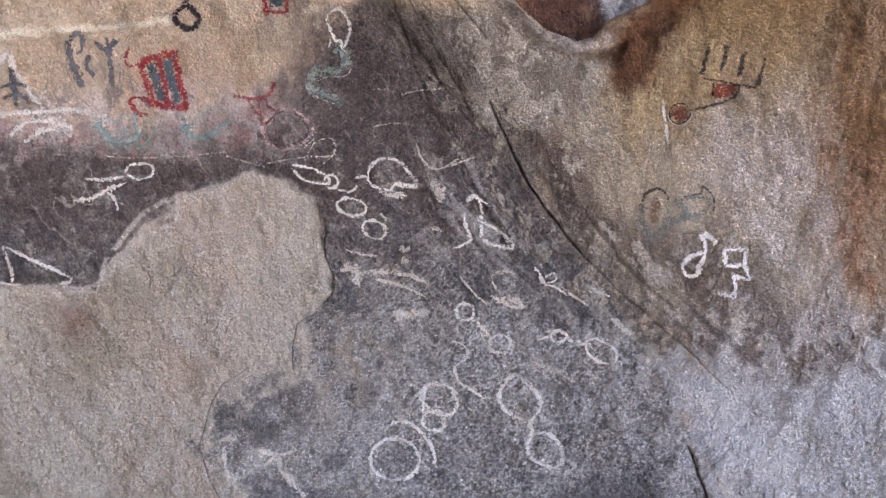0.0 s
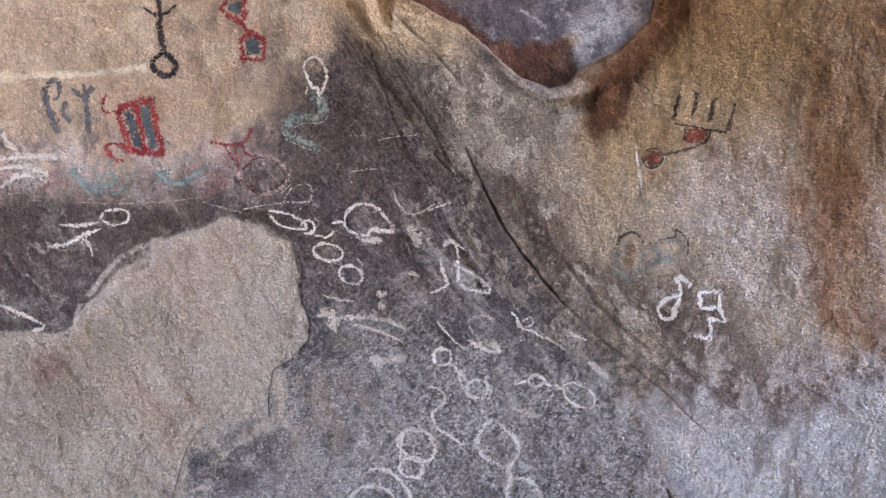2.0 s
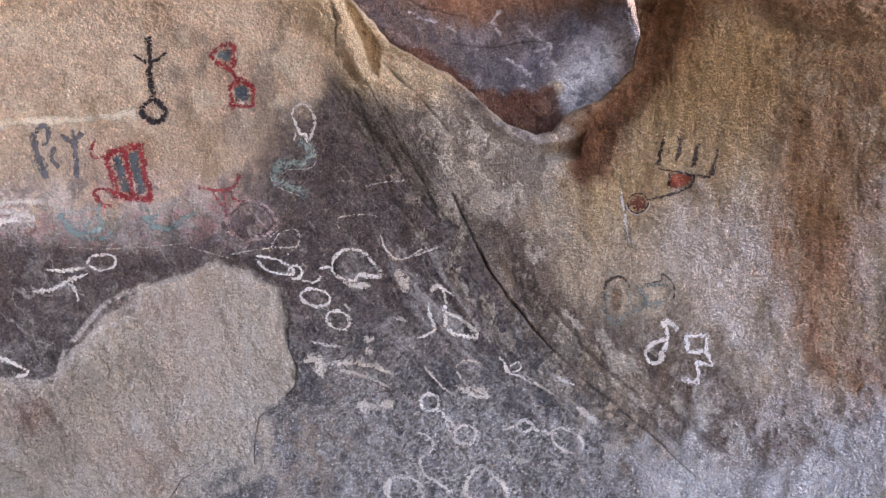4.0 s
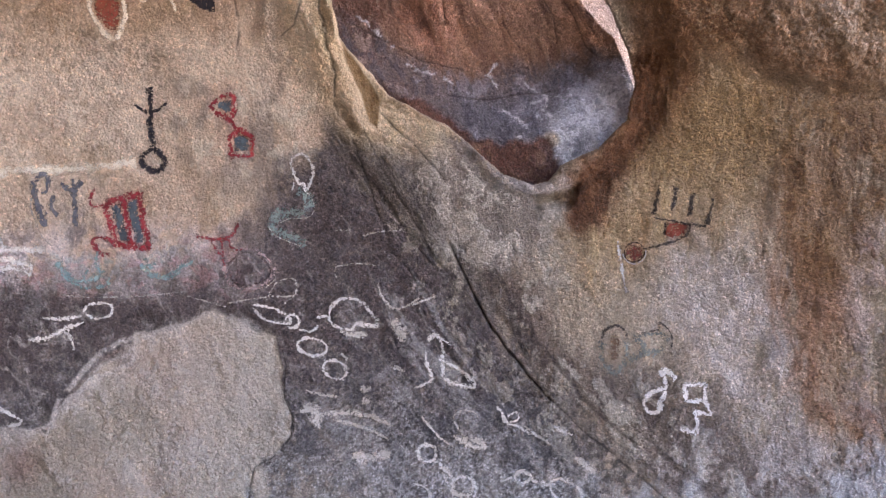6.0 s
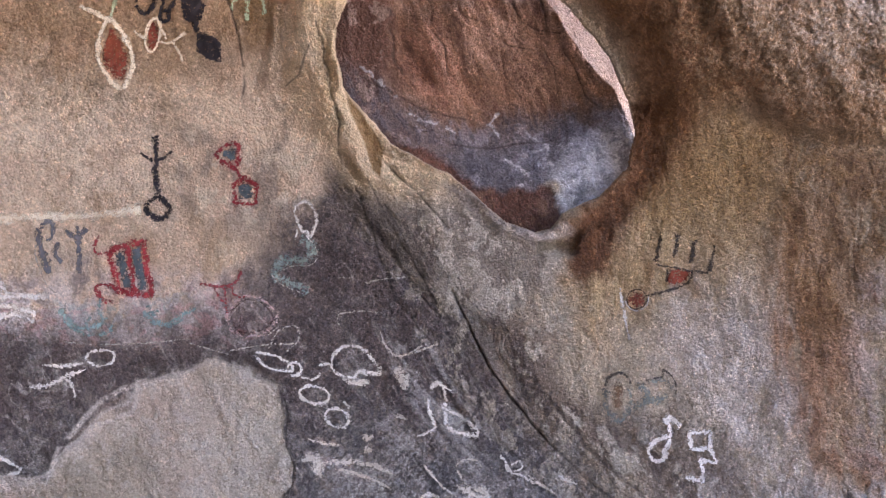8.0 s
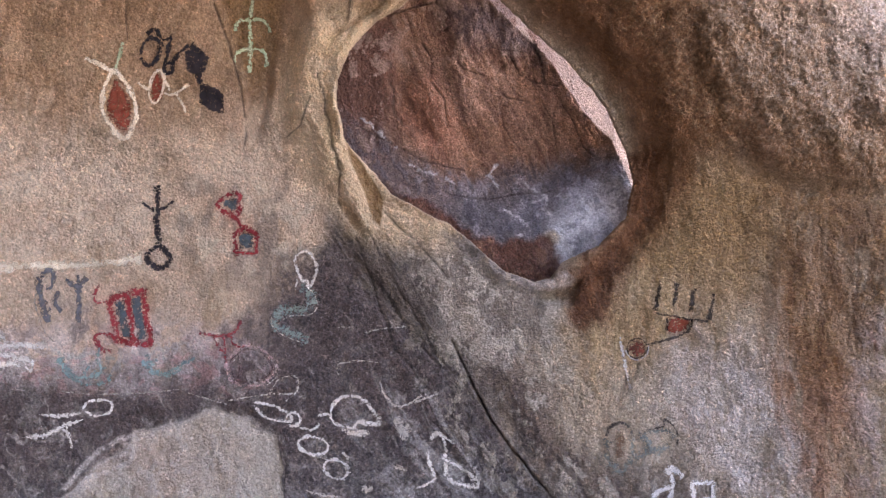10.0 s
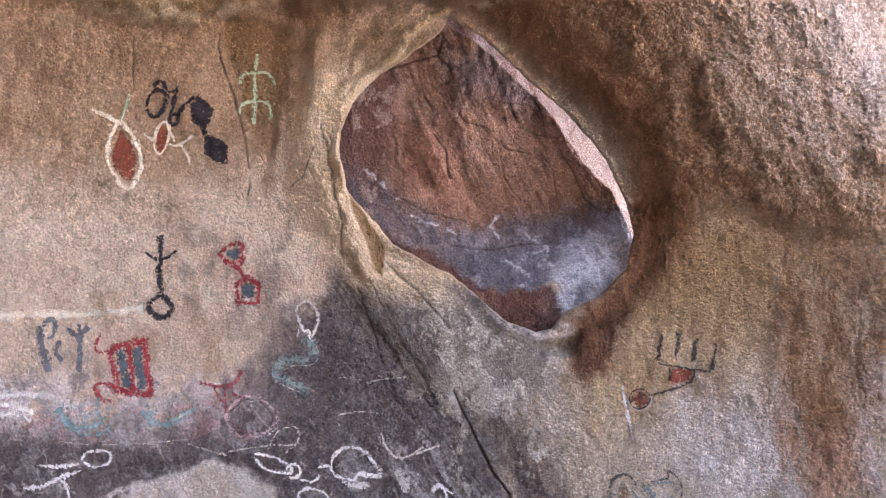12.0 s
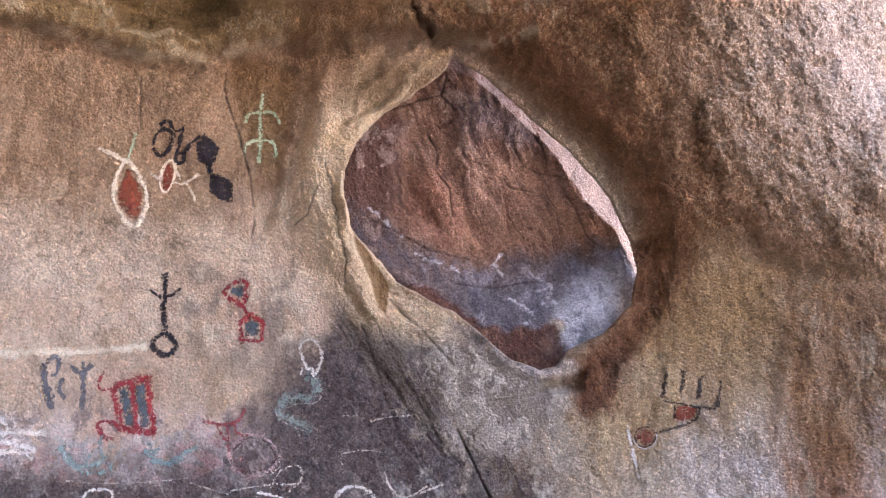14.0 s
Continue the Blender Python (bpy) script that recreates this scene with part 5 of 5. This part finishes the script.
under_painting(ob, ("outline", Paint().line([(-1.36, 1.558), (-1.291, 1.662), (-1.261, 1.616), (-1.226, 1.558), (-1.191, 1.516)], 0.017).line([(-1.413, 1.504), (-1.302, 1.506), (-1.175, 1.511), (-1.081, 1.514)], 0.015), CHALK),
               ("tree", Paint().line([(-1.278, 1.635), (-1.273, 1.586), (-1.271, 1.528)], 0.012).line([(-1.308, 1.579), (-1.269, 1.589), (-1.235, 1.582)], 0.010).line([(-1.306, 1.549), (-1.268, 1.562), (-1.235, 1.546)], 0.010), SLATE))
Paint().line([(-1.294, 1.446), (-1.257, 1.476), (-1.201, 1.487), (-1.116, 1.464)], 0.015).line([(-1.258, 1.429), (-1.219, 1.453), (-1.179, 1.462), (-1.12, 1.445)], 0.012).done("white_double_arc", CHALK, None, "two chalky white arcs side by side")
Paint().line([(-1.117, 1.658), (-1.122, 1.628), (-1.094, 1.552), (-1.065, 1.521)], 0.004).done("pale_scratch", CHALK_FAINT, None, "thin pale scratch in the panel")
# sooty band
Paint().ring((-0.938, 1.344), 0.041, 0.021, 0.007, 4).line([(-1.102, 1.325), (-1.039, 1.323), (-0.983, 1.331)], 0.010, taper=True).line([(-1.146, 1.266), (-1.082, 1.27), (-1.033, 1.294), (-0.976, 1.315)], 0.012, taper=True).line([(-1.033, 1.291), (-1.011, 1.264), (-1.009, 1.228)], 0.007).done("white_stick_figure", CHALK, None, "chalk-white ring-headed figure with outstretched lines")
Paint().line([(-1.456, 1.039), (-1.326, 1.032)], 0.008).line([(-1.343, 1.141), (-1.325, 1.086), (-1.322, 1.037)], 0.010).line([(-1.343, 1.144), (-1.256, 1.098), (-1.15, 1.045), (-1.196, 1.032)], 0.011).done("white_open_triangle", CHALK, None, "white open triangle on sooty rock")
Paint().line([(-0.515, 1.353), (-0.465, 1.348), (-0.422, 1.324), (-0.417, 1.306), (-0.474, 1.312), (-0.506, 1.334)], 0.008, True).ring((-0.41, 1.31), 0.019, 0.019, 0.008).done("white_leaf_and_ring", CHALK, None, "white leaf outline joined to a small ring")
Paint().line([(-0.303, 1.304), (-0.304, 1.345), (-0.276, 1.369), (-0.233, 1.369), (-0.199, 1.338), (-0.175, 1.298), (-0.234, 1.3), (-0.249, 1.286)], 0.010, True).line([(-0.345, 1.318), (-0.318, 1.324), (-0.303, 1.314)], 0.006).line([(-0.392, 1.289), (-0.358, 1.281), (-0.339, 1.299)], 0.006).done("white_dome", CHALK, None, "white dome-shaped outline on sooty rock")
Paint().ring((-0.356, 1.24), 0.042, 0.024, 0.009, -12).ring((-0.295, 1.177), 0.034, 0.023, 0.009, -12).line([(-0.328, 1.212), (-0.316, 1.199)], 0.009).line([(-0.278, 1.221), (-0.257, 1.202)], 0.009).done("white_ring_chain", CHALK, None, "two linked white oval rings")
Paint().line([(-0.046, 1.249), (-0.015, 1.27), (0.001, 1.23), (-0.002, 1.194)], 0.010).line([(-0.002, 1.199), (0.044, 1.177), (0.088, 1.14), (0.085, 1.124), (0.026, 1.137), (0.001, 1.155)], 0.010, True, smooth=False).line([(-0.015, 1.267), (0.025, 1.242)], 0.007).line([(-0.046, 1.225), (-0.039, 1.186), (-0.03, 1.147), (-0.08, 1.124)], 0.007).done("white_arrow_and_diamond", CHALK, None, "white arrowhead above a slanting diamond outline")
Paint().ring((-0.043, 0.946), 0.026, 0.024, 0.010).ring((0.052, 0.855), 0.032, 0.027, 0.011).line([(-0.021, 0.926), (0.002, 0.902), (0.024, 0.879)], 0.012).line([(-0.002, 0.894), (0.018, 0.85)], 0.006).done("white_ring_chain", CHALK, None, "two white rings joined by a slanting bar")
Paint().ring((0.217, 0.879), 0.021, 0.016, 0.009).line([(0.291, 0.862), (0.321, 0.872), (0.36, 0.854), (0.38, 0.828), (0.371, 0.802), (0.333, 0.808), (0.301, 0.83)], 0.010, True).line([(0.156, 0.868), (0.19, 0.878)], 0.007).line([(0.241, 0.872), (0.266, 0.862), (0.291, 0.856)], 0.010).done("white_ring_chain", CHALK, None, "small white ring joined to a larger oval")
Paint().line([(-0.081, 0.866), (-0.046, 0.85), (-0.036, 0.818), (-0.071, 0.788), (-0.062, 0.747), (-0.025, 0.723), (0.012, 0.694)], 0.008).line([(0.012, 0.723), (0.018, 0.682)], 0.005).done("white_wavy_line", CHALK, None, "thin white wavy line running downwards")
Paint().ring((-0.113, 0.696), 0.056, 0.046, 0.012, -30).ring((-0.132, 0.633), 0.034, 0.030, 0.011).line([(-0.157, 0.738), (-0.164, 0.656)], 0.010).done("white_double_ring", CHALK, None, "two overlapping white rings")
Paint().line([(0.091, 0.767), (0.126, 0.744), (0.168, 0.699), (0.162, 0.659), (0.127, 0.632), (0.066, 0.668), (0.053, 0.714)], 0.013, True).line([(0.134, 0.632), (0.147, 0.596), (0.141, 0.573)], 0.012).line([(0.147, 0.59), (0.192, 0.597), (0.228, 0.557), (0.226, 0.501), (0.177, 0.507), (0.138, 0.539)], 0.012, True).done("white_diamond_chain", CHALK, None, "two white diamond outlines joined point to point")
Paint().ring((-0.245, 0.516), 0.073, 0.062, 0.013, 4, 0.05).line([(-0.255, 0.625), (-0.21, 0.626), (-0.162, 0.589), (-0.133, 0.539), (-0.133, 0.502)], 0.012).done("white_large_oval", CHALK, None, "large white oval with an arc over its shoulder")
Paint().line([(0.146, 1.071), (0.16, 1.059), (0.173, 1.03), (0.209, 1.018)], 0.009).line([(0.177, 1.046), (0.2, 1.056), (0.208, 1.04), (0.182, 1.027)], 0.007).line([(0.209, 1.018), (0.24, 0.996)], 0.006).done("white_small_animal", CHALK, None, "small white animal-like mark")
Paint().line([(0.026, 1.042), (0.045, 1.061), (0.084, 1.058), (0.099, 1.039)], 0.006).line([(0.029, 1.037), (0.053, 0.998), (0.108, 0.966)], 0.006).done("faint_white_arch", SMEAR, None, "faint white arch on sooty rock")
Paint().line([(-0.643, 0.544), (-0.586, 0.528), (-0.54, 0.536)], 0.014).line([(-0.586, 0.528), (-0.629, 0.485)], 0.012).line([(-0.586, 0.526), (-0.572, 0.477), (-0.537, 0.434), (-0.508, 0.4)], 0.016).line([(-0.746, 0.573), (-0.7, 0.578)], 0.016).line([(-0.742, 0.553), (-0.736, 0.485), (-0.705, 0.45)], 0.014).done("white_branching_mark", SMEAR, None, "smeared white branching mark low on the wall")
for line, w_ in (([(-0.391, 1.064), (-0.355, 1.069), (-0.339, 1.013)], 0.024), ([(-0.338, 1.058), (-0.253, 1.058), (-0.19, 1.045), (-0.135, 1.021)], 0.014), ([(-0.254, 0.949), (-0.215, 0.933), (-0.143, 0.949)], 0.030), ([(-0.374, 1.124), (-0.33, 1.108), (-0.283, 1.105)], 0.010),
                 ([(-0.227, 1.124), (-0.192, 1.124)], 0.014), ([(-0.142, 1.186), (-0.103, 1.171)], 0.010), ([(-0.28, 1.28), (-0.234, 1.272), (-0.203, 1.272)], 0.022), ([(0.029, 0.998), (0.061, 0.974), (0.108, 0.958)], 0.020), ([(0.302, 1.015), (0.356, 0.992)], 0.012),
                 ([(0.141, 0.806), (0.197, 0.782), (0.236, 0.775)], 0.020), ([(0.431, 0.826), (0.471, 0.81)], 0.022), ([(-0.049, 1.194), (-0.025, 1.147)], 0.010), ([(-0.30, 1.04), (-0.22, 1.02), (-0.15, 0.985)], 0.010), ([(-0.12, 1.29), (-0.105, 1.25)], 0.024), ([(0.08, 0.985), (0.12, 0.96)], 0.022),
                 ([(-0.22, 1.10), (-0.20, 1.085)], 0.018), ([(0.22, 1.02), (0.26, 0.99), (0.30, 0.965)], 0.008), ([(0.36, 0.93), (0.42, 0.885)], 0.016), ([(-0.06, 1.05), (-0.02, 1.0), (0.03, 0.96)], 0.007)):
    Paint().line(line, w_, taper=True).done("white_smear", SMEAR, None, "smeared white streak on sooty rock")
Paint().line([(-0.133, 1.313), (-0.113, 1.28), (-0.095, 1.292)], 0.022).line([(-0.171, 1.387), (-0.138, 1.347), (-0.102, 1.347), (-0.061, 1.371)], 0.006).line([(-0.102, 1.347), (-0.018, 1.374)], 0.006).done("white_sprig", SMEAR, None, "pale sprig-like streaks on sooty rock")
Paint().line([(-0.287, 1.425), (-0.287, 1.458), (-0.224, 1.467), (-0.178, 1.46)], 0.005).line([(-0.177, 1.418), (-0.163, 1.372)], 0.005).done("faint_square", CHALK_FAINT, None, "faint white square outline on dark rock")
Paint().line([(-0.291, 1.557), (-0.245, 1.56)], 0.006).line([(-0.215, 1.542), (-0.169, 1.553), (-0.093, 1.559)], 0.006).done("faint_scratch", CHALK_FAINT, None, "thin pale scratch across dark rock")
Paint().line([(-0.589, 1.36), (-0.542, 1.369), (-0.48, 1.377), (-0.402, 1.38)], 0.006).line([(-0.697, 1.383), (-0.636, 1.364), (-0.59, 1.351)], 0.005).line([(-1.042, 1.388), (-0.933, 1.38), (-0.807, 1.384), (-0.697, 1.395)], 0.005).done("faint_scratch", CHALK_FAINT, None, "long pale scratch along the sooty band")
# wall beyond the fold
ob = painting("rake_figure", "black four-pronged rake with red ochre body", (0.646, 1.566))
under_painting(ob, *(("prong", Paint().line(line, 0.010, smooth=False), CHARCOAL) for line in ([(0.599, 1.676), (0.591, 1.632), (0.581, 1.592)], [(0.645, 1.671), (0.639, 1.637), (0.632, 1.603)], [(0.693, 1.652), (0.685, 1.619), (0.678, 1.588)], [(0.745, 1.636), (0.737, 1.596), (0.728, 1.565)])),
               ("crossbar", Paint().line([(0.579, 1.586), (0.618, 1.578), (0.68, 1.568), (0.726, 1.559)], 0.007).line([(0.683, 1.567), (0.672, 1.537), (0.633, 1.519), (0.571, 1.504), (0.555, 1.50)], 0.007).line([(0.615, 1.577), (0.61, 1.532)], 0.005), CHARCOAL),
               ("filling", Paint().fill([(0.618, 1.575), (0.68, 1.567), (0.67, 1.541), (0.641, 1.525), (0.611, 1.532)]), BRICK))
ob = painting("red_disc_with_stem", "small red ochre disc beside a thin white stem", (0.528, 1.489))
under_painting(ob, ("filling", Paint().fill([(0.503, 1.494), (0.513, 1.510), (0.537, 1.515), (0.553, 1.500), (0.550, 1.479), (0.527, 1.466), (0.508, 1.475)]), BRICK_FAINT),
               ("rim", Paint().line([(0.501, 1.494), (0.512, 1.512), (0.537, 1.517), (0.555, 1.501), (0.552, 1.478), (0.527, 1.464), (0.506, 1.474)], 0.004, True), CHARCOAL),
               ("dotted_rim", Paint().line([(0.496, 1.488), (0.506, 1.470), (0.527, 1.459), (0.555, 1.474), (0.560, 1.50)], 0.004), CHALK),
               ("stem", Paint().line([(0.483, 1.524), (0.489, 1.477), (0.499, 1.417), (0.508, 1.38)], 0.008), CHALK))
ob = painting("blue_grey_ring", "faint grey-teal ring with ochre middle and side lobe", (0.517, 1.235))
under_painting(ob, ("outline", Paint().line([(0.44, 1.25), (0.437, 1.208), (0.447, 1.177), (0.475, 1.162), (0.498, 1.185), (0.537, 1.204), (0.568, 1.215), (0.607, 1.225)], 0.019).line([(0.505, 1.25), (0.506, 1.22), (0.498, 1.19)], 0.014).line([(0.522, 1.257), (0.553, 1.235), (0.534, 1.211)], 0.014).line([(0.522, 1.262), (0.569, 1.268), (0.61, 1.262), (0.62, 1.235)], 0.012), RING_GREY),
               ("edge_dots", Paint().line([(0.437, 1.255), (0.445, 1.278), (0.476, 1.29), (0.501, 1.277), (0.507, 1.254)], 0.008).line([(0.54, 1.268), (0.569, 1.274), (0.594, 1.28), (0.594, 1.298), (0.615, 1.284), (0.63, 1.253), (0.626, 1.228)], 0.005), CHARCOAL),
               ("filling", Paint().fill([(0.457, 1.255), (0.476, 1.27), (0.488, 1.247), (0.486, 1.2), (0.467, 1.19), (0.454, 1.224)]), OCHRE_FAINT))
Paint().line([(0.597, 1.151), (0.614, 1.168), (0.639, 1.141)], 0.014).line([(0.605, 1.159), (0.61, 1.12), (0.599, 1.081), (0.588, 1.056), (0.561, 1.056), (0.553, 1.087), (0.58, 1.112), (0.607, 1.116)], 0.013).done("white_hook_ring", CHALK_BOLD, None, "white ring with a hooked tail")
Paint().line([(0.666, 1.126), (0.719, 1.129), (0.718, 1.083), (0.666, 1.082)], 0.010, True, smooth=False).line([(0.718, 1.083), (0.735, 1.046), (0.692, 1.051), (0.7, 1.02), (0.692, 0.995), (0.649, 1.007)], 0.011, smooth=False).done("white_square_zigzag", CHALK_BOLD, None, "white square with a zigzag tail")
